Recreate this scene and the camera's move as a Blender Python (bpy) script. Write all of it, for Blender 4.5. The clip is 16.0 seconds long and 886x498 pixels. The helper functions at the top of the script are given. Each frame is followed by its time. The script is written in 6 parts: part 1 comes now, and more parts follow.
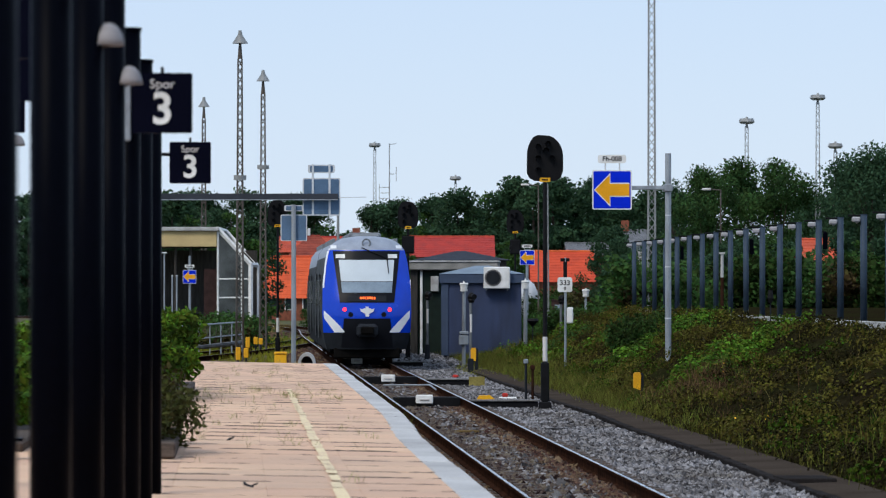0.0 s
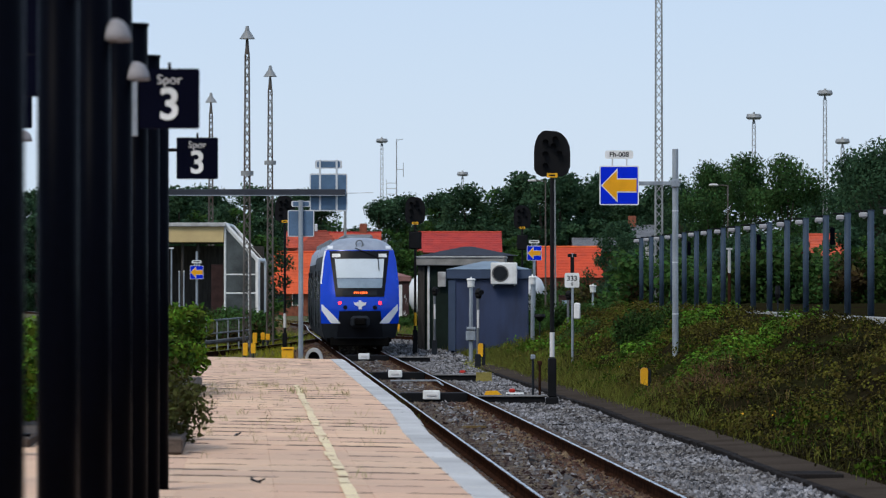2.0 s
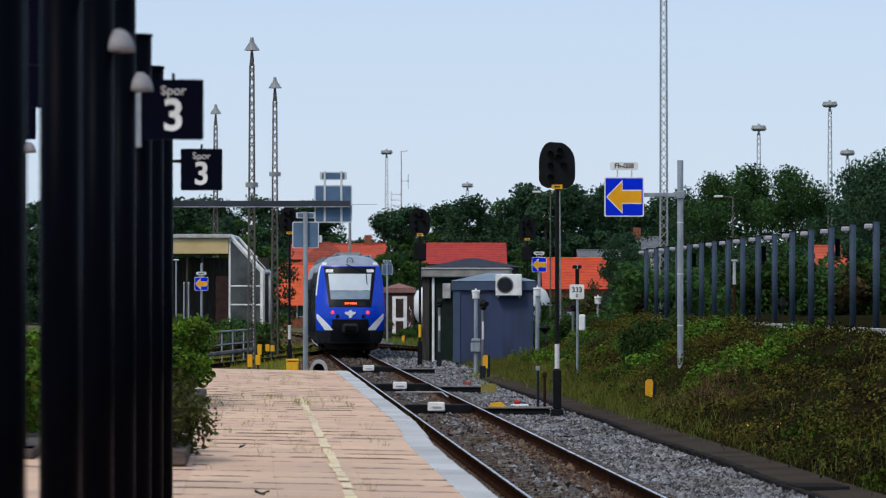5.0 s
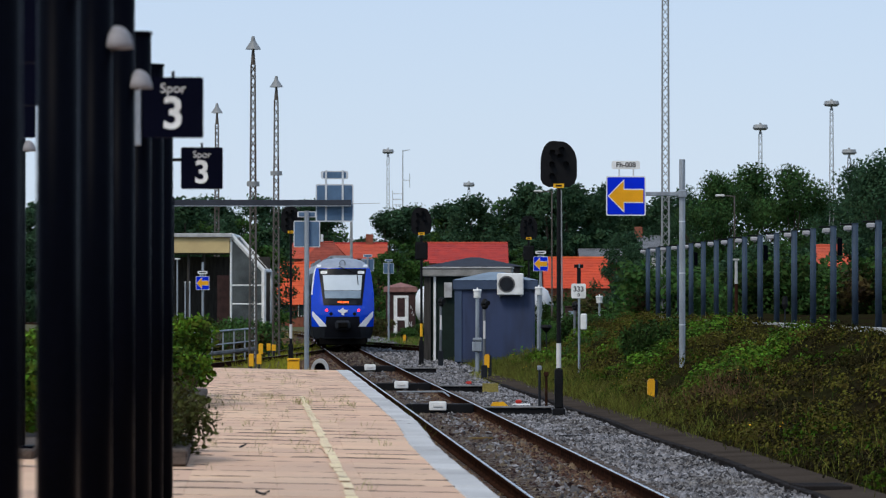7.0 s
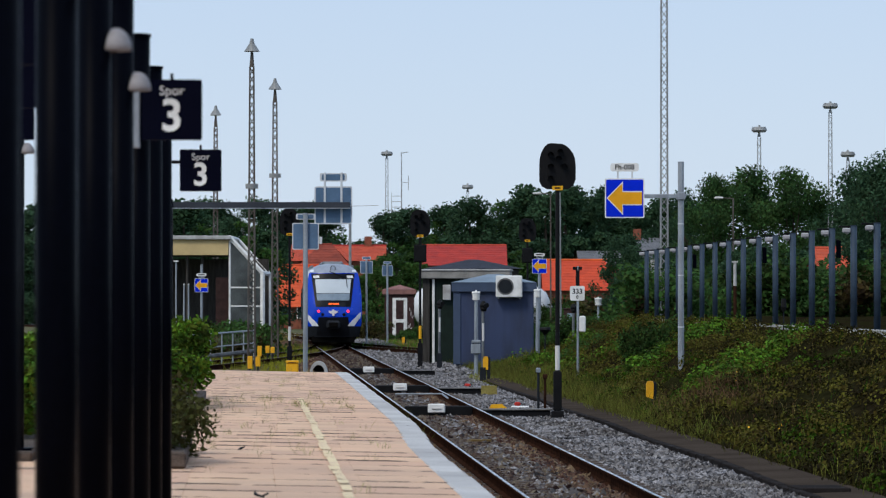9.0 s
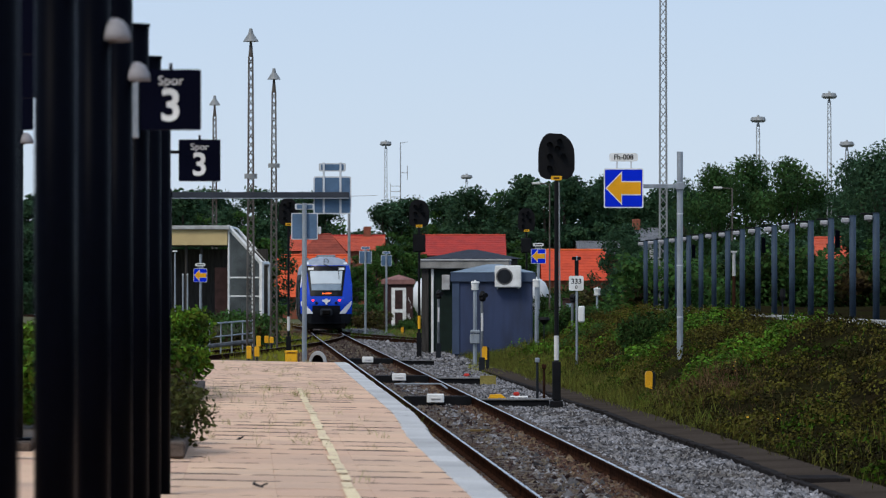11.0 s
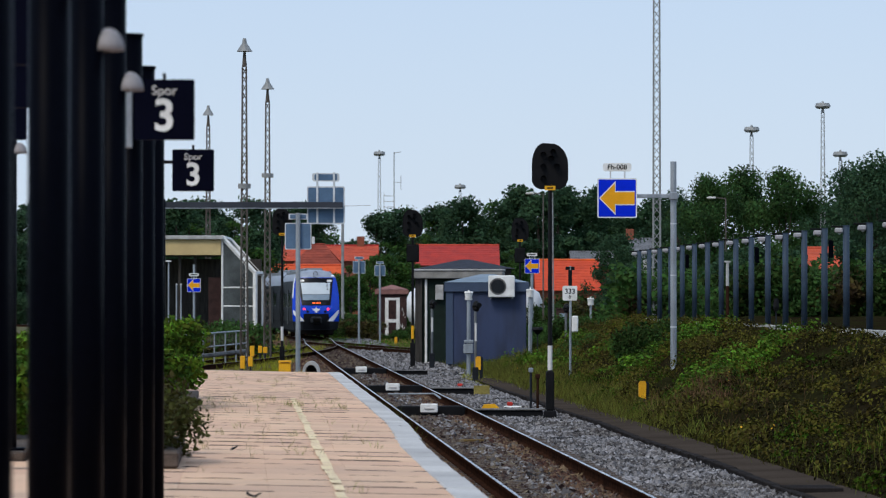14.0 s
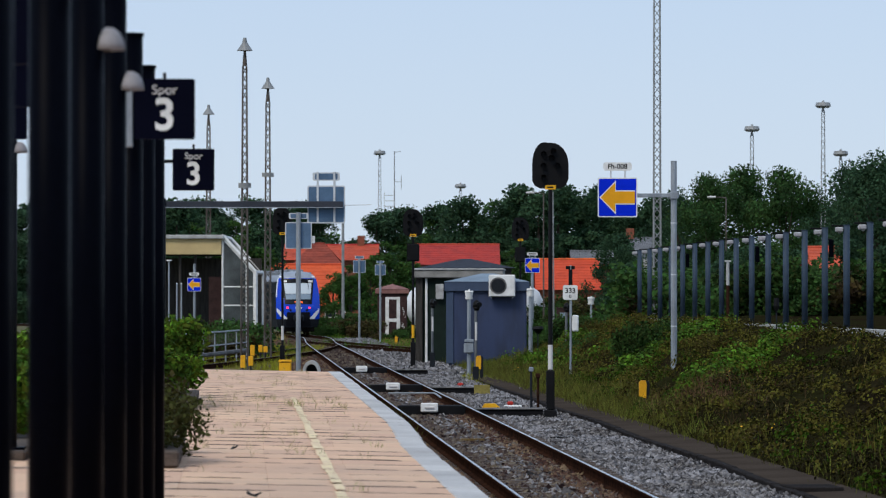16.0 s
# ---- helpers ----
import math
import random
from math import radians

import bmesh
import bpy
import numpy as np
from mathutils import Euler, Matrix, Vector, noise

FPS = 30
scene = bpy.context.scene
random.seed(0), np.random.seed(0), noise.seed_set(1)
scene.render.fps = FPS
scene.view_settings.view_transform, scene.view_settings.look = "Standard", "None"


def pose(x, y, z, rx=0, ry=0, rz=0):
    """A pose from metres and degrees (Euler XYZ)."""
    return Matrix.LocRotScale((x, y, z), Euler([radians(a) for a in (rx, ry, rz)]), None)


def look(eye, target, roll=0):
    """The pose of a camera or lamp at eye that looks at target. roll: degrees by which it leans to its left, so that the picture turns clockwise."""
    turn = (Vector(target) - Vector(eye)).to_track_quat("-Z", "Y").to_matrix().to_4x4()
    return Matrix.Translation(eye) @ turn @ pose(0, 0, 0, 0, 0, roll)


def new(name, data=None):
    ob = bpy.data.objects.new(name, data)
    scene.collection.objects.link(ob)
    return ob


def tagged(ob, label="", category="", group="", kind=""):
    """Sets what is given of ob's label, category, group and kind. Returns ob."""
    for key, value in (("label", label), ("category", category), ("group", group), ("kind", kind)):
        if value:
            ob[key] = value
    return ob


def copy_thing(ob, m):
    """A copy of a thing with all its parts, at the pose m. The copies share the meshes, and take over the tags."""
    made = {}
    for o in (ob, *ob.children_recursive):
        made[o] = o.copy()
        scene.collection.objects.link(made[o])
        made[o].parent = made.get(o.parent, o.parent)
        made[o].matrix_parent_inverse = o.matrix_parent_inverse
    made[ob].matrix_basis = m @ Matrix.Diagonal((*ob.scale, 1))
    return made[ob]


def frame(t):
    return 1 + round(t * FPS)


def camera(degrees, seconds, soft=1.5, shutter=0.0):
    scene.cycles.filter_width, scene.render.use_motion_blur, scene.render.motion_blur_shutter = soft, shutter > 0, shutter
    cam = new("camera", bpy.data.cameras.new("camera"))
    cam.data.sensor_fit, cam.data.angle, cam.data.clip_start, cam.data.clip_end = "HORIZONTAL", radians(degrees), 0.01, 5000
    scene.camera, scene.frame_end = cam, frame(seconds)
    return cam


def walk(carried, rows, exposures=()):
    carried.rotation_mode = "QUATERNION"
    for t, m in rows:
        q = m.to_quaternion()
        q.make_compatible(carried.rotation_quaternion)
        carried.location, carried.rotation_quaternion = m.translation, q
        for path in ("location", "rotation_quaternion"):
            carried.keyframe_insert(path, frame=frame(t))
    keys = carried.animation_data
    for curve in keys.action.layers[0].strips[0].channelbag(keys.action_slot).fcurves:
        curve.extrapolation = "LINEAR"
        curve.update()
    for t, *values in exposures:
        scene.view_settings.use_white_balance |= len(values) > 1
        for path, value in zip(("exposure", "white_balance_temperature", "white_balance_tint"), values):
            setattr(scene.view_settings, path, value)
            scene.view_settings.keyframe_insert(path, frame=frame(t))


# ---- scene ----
# ---- camera: a long lens on a stand at the platform, turning a little ----
cam = camera(12.78, 16.0, soft=1.2)
cam.data.dof.use_dof = True
cam.data.dof.focus_distance = 88.0
cam.data.dof.aperture_fstop = 6.0
PATH = [
    (0, pose(0, -0.25, 2.23, 90.598, 0.000, -0.073)),
    (0.5, pose(0, -0.25, 2.23, 90.602, 0.000, -0.093)),
    (1, pose(0, -0.25, 2.23, 90.569, 0.000, -0.146)),
    (1.5, pose(0, -0.25, 2.23, 90.661, 0.000, -0.061)),
    (2, pose(0, -0.25, 2.23, 90.534, 0.000, 0.030)),
    (2.5, pose(0, -0.25, 2.23, 90.570, 0.000, 0.086)),
    (3, pose(0, -0.25, 2.23, 90.623, 0.000, 0.143)),
    (3.5, pose(0, -0.25, 2.23, 90.632, 0.000, 0.151)),
    (4, pose(0, -0.25, 2.23, 90.667, 0.000, 0.099)),
    (6.5, pose(0, 0, 2.23, 90.711, 0.000, 0.108)),
    (7, pose(0, 0, 2.23, 90.690, 0.000, 0.121)),
    (7.5, pose(0, 0, 2.23, 90.675, 0.000, 0.151)),
    (8, pose(0, 0, 2.23, 90.643, 0.000, 0.183)),
    (8.5, pose(0, 0, 2.23, 90.724, 0.000, 0.117)),
    (11, pose(0, 0, 2.23, 90.578, 0.000, 0.088)),
    (11.5, pose(0, 0, 2.23, 90.416, 0.000, 0.113)),
    (12, pose(0, 0, 2.23, 90.406, 0.000, 0.017)),
    (12.5, pose(0, 0, 2.23, 90.455, 0.000, 0.064)),
    (13, pose(0, 0, 2.23, 90.494, 0.000, 0.079)),
    (13.5, pose(0, 0, 2.23, 90.727, 0.000, -0.004)),
    (14, pose(0, 0, 2.23, 90.722, 0.000, -0.005)),
    (14.5, pose(0, 0, 2.23, 90.729, 0.000, 0.033)),
    (15, pose(0, 0, 2.23, 90.491, 0.000, 0.057)),
    (15.5, pose(0, 0, 2.23, 90.791, 0.000, 0.048)),
    (16, pose(0, 0, 2.23, 90.712, 0.000, 0.000)),
]

walk(cam, PATH, [(0.0, 0.1), (1.5, 0.04), (3.0, -0.01), (7.0, -0.01), (11.0, -0.05), (13.5, -0.01), (16.0, -0.05)])

# ---- light: bright thin cloud, a soft sun from behind the camera ----
SUN_ELEV, SUN_AZ = radians(48), radians(215)
world = bpy.data.worlds.new("world")
scene.world = world
world.use_nodes = True
wn = world.node_tree.nodes
wl = world.node_tree.links
sky = wn.new("ShaderNodeTexSky")
sky.sky_type = 'NISHITA'
sky.sun_disc = False
sky.sun_elevation, sky.sun_rotation = SUN_ELEV, SUN_AZ
sky.air_density, sky.dust_density, sky.ozone_density = 1.0, 1.0, 3.0
wn["Background"].inputs["Strength"].default_value = 0.13
# thin high cloud veils the sky almost evenly
veil = wn.new("ShaderNodeMix")
veil.data_type = 'RGBA'
veil.inputs["Factor"].default_value = 0.85
haze = wn.new("ShaderNodeMix")
haze.data_type = 'RGBA'
haze.inputs["A"].default_value = (5.15, 6.05, 7.2, 1)
haze.inputs["B"].default_value = (3.85, 5.0, 6.9, 1)
lift = wn.new("ShaderNodeMapRange")
lift.inputs["From Min"].default_value, lift.inputs["From Max"].default_value = 0.0, 0.12
where = wn.new("ShaderNodeTexCoord")
split = wn.new("ShaderNodeSeparateXYZ")
wl.new(where.outputs["Generated"], split.inputs[0])
wl.new(split.outputs["Z"], lift.inputs["Value"])
wl.new(lift.outputs[0], haze.inputs["Factor"])
wl.new(haze.outputs["Result"], veil.inputs["B"])
wl.new(sky.outputs[0], veil.inputs["A"])
wl.new(veil.outputs["Result"], wn["Background"].inputs["Color"])
sun = new("sun", bpy.data.lights.new("sun", 'SUN'))
sun.data.energy, sun.data.angle, sun.data.color = 2.0, radians(18), (1.0, 0.93, 0.82)
to_sun = Vector((math.sin(SUN_AZ) * math.cos(SUN_ELEV), math.cos(SUN_AZ) * math.cos(SUN_ELEV), math.sin(SUN_ELEV)))
sun.matrix_world = look(to_sun * 300, (0, 0, 0))


# ---- materials ----
def material(name, base, rough=0.6, metal=0.0, var=0.15, scale=3.0, fine=40.0, bump=0.15, dark=None, rand=0.0, spec=0.2, stretch=(1, 1, 1), trans=0.0, place=False):
    """Two scales of noise over a base colour; dark: the colour of stains; rand: variation from piece to piece."""
    m = bpy.data.materials.new(name)
    m.use_nodes = True
    n, l = m.node_tree.nodes, m.node_tree.links
    p = n["Principled BSDF"]
    p.inputs["Metallic"].default_value = metal
    p.inputs["Specular IOR Level"].default_value = spec
    co = n.new("ShaderNodeTexCoord")
    mp = n.new("ShaderNodeMapping")
    mp.inputs["Scale"].default_value = stretch
    l.new(n.new("ShaderNodeNewGeometry").outputs["Position"] if place else co.outputs["Object"], mp.inputs["Vector"])
    big, small = n.new("ShaderNodeTexNoise"), n.new("ShaderNodeTexNoise")
    for t, s, d in ((big, scale, 4.0), (small, fine, 3.0)):
        t.inputs["Scale"].default_value, t.inputs["Detail"].default_value = s, d
        l.new(mp.outputs[0], t.inputs["Vector"])
    ramp = n.new("ShaderNodeValToRGB")
    ramp.color_ramp.elements[0].position, ramp.color_ramp.elements[1].position = 0.32, 0.62
    dk = dark or tuple(c * (1 - 2 * var) for c in base)
    ramp.color_ramp.elements[0].color = (*dk, 1)
    ramp.color_ramp.elements[1].color = (*base, 1)
    l.new(big.outputs[0], ramp.inputs[0])
    hsv = n.new("ShaderNodeHueSaturation")
    l.new(ramp.outputs[0], hsv.inputs["Color"])
    val = n.new("ShaderNodeMapRange")
    val.inputs["From Min"].default_value, val.inputs["From Max"].default_value = 0.3, 0.7
    val.inputs["To Min"].default_value, val.inputs["To Max"].default_value = 1 - var, 1 + var
    l.new(small.outputs[0], val.inputs["Value"])
    last = val.outputs[0]
    if rand:
        oi, ge = n.new("ShaderNodeObjectInfo"), n.new("ShaderNodeNewGeometry")
        ad = n.new("ShaderNodeMath")
        ad.operation = 'ADD'
        l.new(oi.outputs["Random"], ad.inputs[0])
        l.new(ge.outputs["Random Per Island"], ad.inputs[1])
        fr = n.new("ShaderNodeMath")
        fr.operation = 'FRACT'
        l.new(ad.outputs[0], fr.inputs[0])
        ad = fr
        mr = n.new("ShaderNodeMapRange")
        mr.inputs["To Min"].default_value, mr.inputs["To Max"].default_value = 1 - rand, 1 + rand
        l.new(ad.outputs[0], mr.inputs["Value"])
        mu = n.new("ShaderNodeMath")
        mu.operation = 'MULTIPLY'
        l.new(last, mu.inputs[0])
        l.new(mr.outputs[0], mu.inputs[1])
        last = mu.outputs[0]
        hu = n.new("ShaderNodeMapRange")
        hu.inputs["To Min"].default_value, hu.inputs["To Max"].default_value = 0.5 - rand * 0.06, 0.5 + rand * 0.06
        l.new(ad.outputs[0], hu.inputs["Value"])
        l.new(hu.outputs[0], hsv.inputs["Hue"])
    l.new(last, hsv.inputs["Value"])
    l.new(hsv.outputs[0], p.inputs["Base Color"])
    ro = n.new("ShaderNodeMapRange")
    ro.inputs["To Min"].default_value, ro.inputs["To Max"].default_value = max(0.03, rough - 0.12), min(1, rough + 0.12)
    l.new(big.outputs[0], ro.inputs["Value"])
    l.new(ro.outputs[0], p.inputs["Roughness"])
    if bump:
        b = n.new("ShaderNodeBump")
        b.inputs["Strength"].default_value, b.inputs["Distance"].default_value = bump, 0.02
        l.new(small.outputs[0], b.inputs["Height"])
        l.new(b.outputs[0], p.inputs["Normal"])
    if trans:
        tr, mx = n.new("ShaderNodeBsdfTranslucent"), n.new("ShaderNodeMixShader")
        mx.inputs[0].default_value = trans
        l.new(hsv.outputs[0], tr.inputs["Color"])
        l.new(p.outputs[0], mx.inputs[1])
        l.new(tr.outputs[0], mx.inputs[2])
        l.new(mx.outputs[0], n["Material Output"].inputs["Surface"])
    return m


def glow(name, colour, strength):
    m = bpy.data.materials.new(name)
    m.use_nodes = True
    p = m.node_tree.nodes["Principled BSDF"]
    p.inputs["Base Color"].default_value = (*colour, 1)
    p.inputs["Emission Color"].default_value = (*colour, 1)
    p.inputs["Emission Strength"].default_value = strength
    return m


NAVY = material("navy_paint", (0.0012, 0.0017, 0.004), 0.4, var=0.2, scale=1.5, spec=0.02, bump=0)
BLACK = material("black_paint", (0.006, 0.006, 0.007), 0.6, var=0.25, spec=0.15)
SIGN_NAVY = material("navy_sign_face", (0.002, 0.0025, 0.009), 0.5, var=0.1, bump=0.02, spec=0.03)
WHITE = material("white_paint", (0.78, 0.78, 0.76), 0.45, var=0.06, dark=(0.6, 0.59, 0.56))
LAMPWHITE = material("opal_plastic", (0.62, 0.6, 0.58), 0.4, var=0.06)
BOXLAMP = material("weathered_lamp_plastic", (0.36, 0.35, 0.36), 0.5, var=0.1)
GALV = material("galvanised_steel", (0.36, 0.39, 0.42), 0.45, 0.5, var=0.15, scale=2.0, stretch=(3, 3, 0.5))
GREYPOST = material("dusty_grey_paint", (0.14, 0.15, 0.16), 0.6, 0.1, var=0.2, scale=2.0)
POSTBLUE = material("grey_blue_paint", (0.037, 0.058, 0.088), 0.6, var=0.18, scale=2.0)
LATTICE = material("lattice_steel", (0.13, 0.12, 0.11), 0.7, 0.1, var=0.25, scale=1.0, dark=(0.06, 0.042, 0.03))
PALE_LATTICE = material("pale_lattice_steel", (0.30, 0.31, 0.31), 0.55, 0.2, var=0.15)
RUSTY = material("rusty_steel", (0.040, 0.018, 0.011), 0.95, 0.0, var=0.35, scale=4.0, dark=(0.016, 0.009, 0.007), spec=0.0)
RAILTOP = material("polished_rail_steel", (0.68, 0.67, 0.66), 0.28, 1.0, var=0.1, bump=0.02)
DULLRAIL = material("dull_rail_steel", (0.16, 0.13, 0.11), 0.6, 0.4, var=0.2, bump=0.02)
SLAB = material("pinkish_concrete_paving", (0.67, 0.44, 0.30), 0.9, var=0.07, scale=0.5, fine=22, bump=0.05, dark=(0.56, 0.375, 0.265), rand=0.07, place=True, spec=0.1)
KERB = material("grey_concrete_edge", (0.50, 0.49, 0.475), 0.85, var=0.08, scale=0.8, fine=30, bump=0.05, dark=(0.39, 0.38, 0.37), rand=0.08, place=True, spec=0.1)
JOINT = material("dark_joint_soil", (0.05, 0.045, 0.035), 0.95, var=0.4, fine=20)
YELLOW_LINE = material("worn_yellow_marking", (0.80, 0.66, 0.40), 0.8, var=0.1, scale=6, dark=(0.70, 0.52, 0.34))
PLATWALL = material("rusty_concrete_wall", (0.32, 0.17, 0.10), 0.9, var=0.3, scale=2, dark=(0.14, 0.09, 0.07))
BALLAST = material("ballast_bed", (0.085, 0.072, 0.065), 0.9, var=0.4, scale=1.2, fine=14, bump=0.8, dark=(0.05, 0.034, 0.026), spec=0.0)
YARD = material("pale_yard_ballast", (0.17, 0.14, 0.115), 0.9, var=0.35, scale=0.8, fine=10, bump=0.6, dark=(0.09, 0.07, 0.055), spec=0.0)
LAMPGREY = material("dusty_lamp_plastic", (0.26, 0.245, 0.25), 0.5, var=0.1)
JOINT_DIRT = material("joint_dirt", (0.085, 0.07, 0.06), 0.95, var=0.4, scale=2.5, fine=25, dark=(0.07, 0.055, 0.045), spec=0.0)
RUSTSTONE = material("rusty_brown_stone", (0.125, 0.078, 0.057), 0.95, var=0.3, scale=0.7, fine=30, rand=0.6, dark=(0.09, 0.052, 0.037), spec=0.0)
BUSH = material("planted_bush_leaf", (0.12, 0.20, 0.018), 0.8, var=0.3, scale=2.5, fine=9, bump=0, rand=0.6, dark=(0.02, 0.04, 0.008), trans=0.25, spec=0.08)
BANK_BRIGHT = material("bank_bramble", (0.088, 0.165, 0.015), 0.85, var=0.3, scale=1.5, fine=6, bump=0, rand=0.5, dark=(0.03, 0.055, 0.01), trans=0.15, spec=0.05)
STONE = material("ballast_stone", (0.20, 0.197, 0.205), 0.9, var=0.3, scale=0.6, fine=30, rand=0.8, dark=(0.10, 0.09, 0.085), spec=0.1)
BROWNSTONE = material("rust_stained_stone", (0.10, 0.078, 0.066), 0.9, var=0.25, scale=0.6, fine=30, rand=0.8, dark=(0.065, 0.04, 0.03), spec=0.05)
SLEEPER = material("weathered_sleeper", (0.11, 0.085, 0.07), 0.9, var=0.3, stretch=(1, 6, 6))
SOIL = material("dark_path_soil", (0.058, 0.046, 0.037), 0.95, var=0.15, scale=1, fine=18, bump=0.1, spec=0.0)
GRASS = material("rough_meadow", (0.075, 0.085, 0.025), 0.95, var=0.35, scale=0.25, fine=6, bump=0.6, dark=(0.085, 0.065, 0.032))
# Soil taken down to near black: the shade in gaps of the growth.
BANK = material("shade_dark_bank_soil", (0.016, 0.016, 0.006), 0.95, var=0.4, scale=0.5, fine=9, bump=0.8, dark=(0.014, 0.01, 0.006), spec=0.0)
LEAF_DARK = material("dark_foliage", (0.044, 0.092, 0.042), 0.8, var=0.25, scale=0.35, fine=4, bump=0, rand=0.35, dark=(0.022, 0.05, 0.026), trans=0.3, spec=0.08)
LEAF_MID = material("mid_foliage", (0.055, 0.115, 0.024), 0.8, var=0.25, scale=0.4, fine=4, bump=0, rand=0.35, dark=(0.034, 0.072, 0.02), trans=0.3, spec=0.08)
LEAF_OAK = material("oak_foliage", (0.052, 0.105, 0.030), 0.8, var=0.25, scale=0.5, fine=4, bump=0, rand=0.4, dark=(0.022, 0.048, 0.018), trans=0.25, spec=0.06)
LEAF_BRIGHT = material("bright_foliage", (0.085, 0.17, 0.014), 0.8, var=0.25, scale=1.0, fine=6, bump=0, rand=0.5, trans=0.25, spec=0.08)
SHRUB_DARK = material("deep_green_shrub", (0.036, 0.066, 0.016), 0.85, var=0.3, scale=0.8, fine=6, bump=0, rand=0.6, trans=0.2, spec=0.05)
BANK_OLIVE = material("bank_creeper", (0.088, 0.082, 0.014), 0.85, var=0.35, scale=1.0, fine=5, bump=0, rand=0.35, dark=(0.040, 0.027, 0.008), trans=0.15, spec=0.05)
BANK_GREEN = material("bank_weeds", (0.045, 0.08, 0.006), 0.85, var=0.3, scale=0.7, fine=6, bump=0, rand=0.65, trans=0.15, spec=0.05)
BANK_SHADE_BROWN = material("bank_brown_creeper_and_shade", (0.026, 0.023, 0.007), 0.85, var=0.35, scale=1.0, fine=5, bump=0, rand=0.3, dark=(0.012, 0.009, 0.004), trans=0.1, spec=0.03)
VERGE = material("verge_grass_blade", (0.135, 0.142, 0.024), 0.85, var=0.25, scale=0.8, bump=0, rand=0.5, dark=(0.075, 0.068, 0.018), trans=0.2, spec=0.05)
RUSTGRASS = material("rusty_seed_grass", (0.15, 0.085, 0.045), 0.85, var=0.25, scale=1.0, bump=0, rand=0.4, trans=0.2, spec=0.03)
TROUGH = material("dark_trough_lid", (0.022, 0.019, 0.018), 0.95, var=0.3, scale=1.5, dark=(0.014, 0.012, 0.011), spec=0.02)
LEAF_OLIVE = material("olive_growth", (0.052, 0.056, 0.012), 0.8, var=0.3, scale=0.5, fine=6, bump=0, rand=0.5, dark=(0.055, 0.032, 0.012), trans=0.2)
BEAM = material("dark_grey_beam", (0.04, 0.045, 0.058), 0.6, var=0.2, scale=1.0)
STRAW = material("dry_grass", (0.24, 0.18, 0.06), 0.85, var=0.25, scale=2, bump=0, rand=0.4, trans=0.2)
PALE_STRAW = material("pale_dry_weed", (0.42, 0.34, 0.17), 0.85, var=0.25, scale=2, bump=0, rand=0.4, dark=(0.25, 0.24, 0.08), trans=0.2)
FRESH = material("fresh_grass", (0.30, 0.30, 0.025), 0.85, var=0.25, scale=1, bump=0, rand=0.4, trans=0.2)
BARK = material("bark", (0.07, 0.055, 0.04), 0.95, var=0.3, fine=8, bump=0.6)
CABIN_BLUE = material("slate_blue_cladding", (0.042, 0.058, 0.118), 0.55, var=0.12, scale=1.2, stretch=(2, 2, 0.4), dark=(0.033, 0.042, 0.075))
CABIN_EDGE = material("slate_blue_fascia", (0.055, 0.078, 0.13), 0.5, var=0.12, scale=2)
CABIN_GREEN = material("dark_green_cladding", (0.010, 0.020, 0.015), 0.7, var=0.2, spec=0.15)
CABIN_GREY = material("grey_brown_board", (0.28, 0.27, 0.25), 0.8, var=0.2, scale=2)
CABIN_BROWN = material("dark_brown_board", (0.05, 0.045, 0.04), 0.8, var=0.25, stretch=(4, 4, 0.5))
ROOF_FELT = material("blue_grey_roof", (0.20, 0.26, 0.32), 0.7, var=0.12, scale=1.5)
ROOF_DARK = material("dark_roof_felt", (0.035, 0.04, 0.055), 0.8, var=0.2)
TILE_ORANGE = material("orange_roof_tile", (0.62, 0.098, 0.034), 0.8, var=0.14, scale=1.2, fine=12, rand=0.12, dark=(0.48, 0.074, 0.028))
TILE_RED = material("red_roof_tile", (0.46, 0.065, 0.038), 0.8, var=0.18, scale=1.0, fine=12, rand=0.12, dark=(0.33, 0.048, 0.032))
TILE_DARK = material("weathered_red_tile", (0.26, 0.05, 0.035), 0.85, var=0.2, scale=1.0, fine=12, rand=0.12)
SLATE = material("grey_slate_roof", (0.16, 0.165, 0.175), 0.8, var=0.2, scale=1)
BRICK = material("brown_brick_wall", (0.05, 0.026, 0.024), 0.85, var=0.25, scale=3)
REDBRICK = material("red_brick_wall", (0.25, 0.085, 0.05), 0.85, var=0.2, scale=3)
HUT_ROOF = material("dusty_red_roof", (0.26, 0.13, 0.115), 0.8, var=0.15)
CREAM = material("cream_render", (0.56, 0.43, 0.21), 0.75, var=0.1, scale=1.5, dark=(0.48, 0.36, 0.18))
TANKWHITE = material("tank_white", (0.70, 0.71, 0.72), 0.5, var=0.06, scale=0.6)
SIGN_BLUE = material("blue_sign_face", (0.0, 0.022, 0.62), 0.5, var=0.05, bump=0, spec=0.1)
SIGN_AMBER = material("amber_sign_face", (0.80, 0.36, 0.01), 0.4, var=0.06, bump=0)
SIGN_BACK = material("grey_blue_sign_back", (0.10, 0.17, 0.27), 0.5, 0.2, var=0.1, bump=0.03)
SIGN_RIM = material("pale_sign_rim", (0.62, 0.64, 0.66), 0.5, 0.1, var=0.08)
YELLOW = material("yellow_paint", (0.82, 0.42, 0.015), 0.5, var=0.1, scale=4, dark=(0.66, 0.31, 0.015))
REDPAINT = material("red_paint", (0.45, 0.03, 0.02), 0.5, var=0.12)
CONCRETE = material("pale_concrete", (0.46, 0.46, 0.45), 0.85, var=0.15, scale=3, dark=(0.30, 0.29, 0.28))
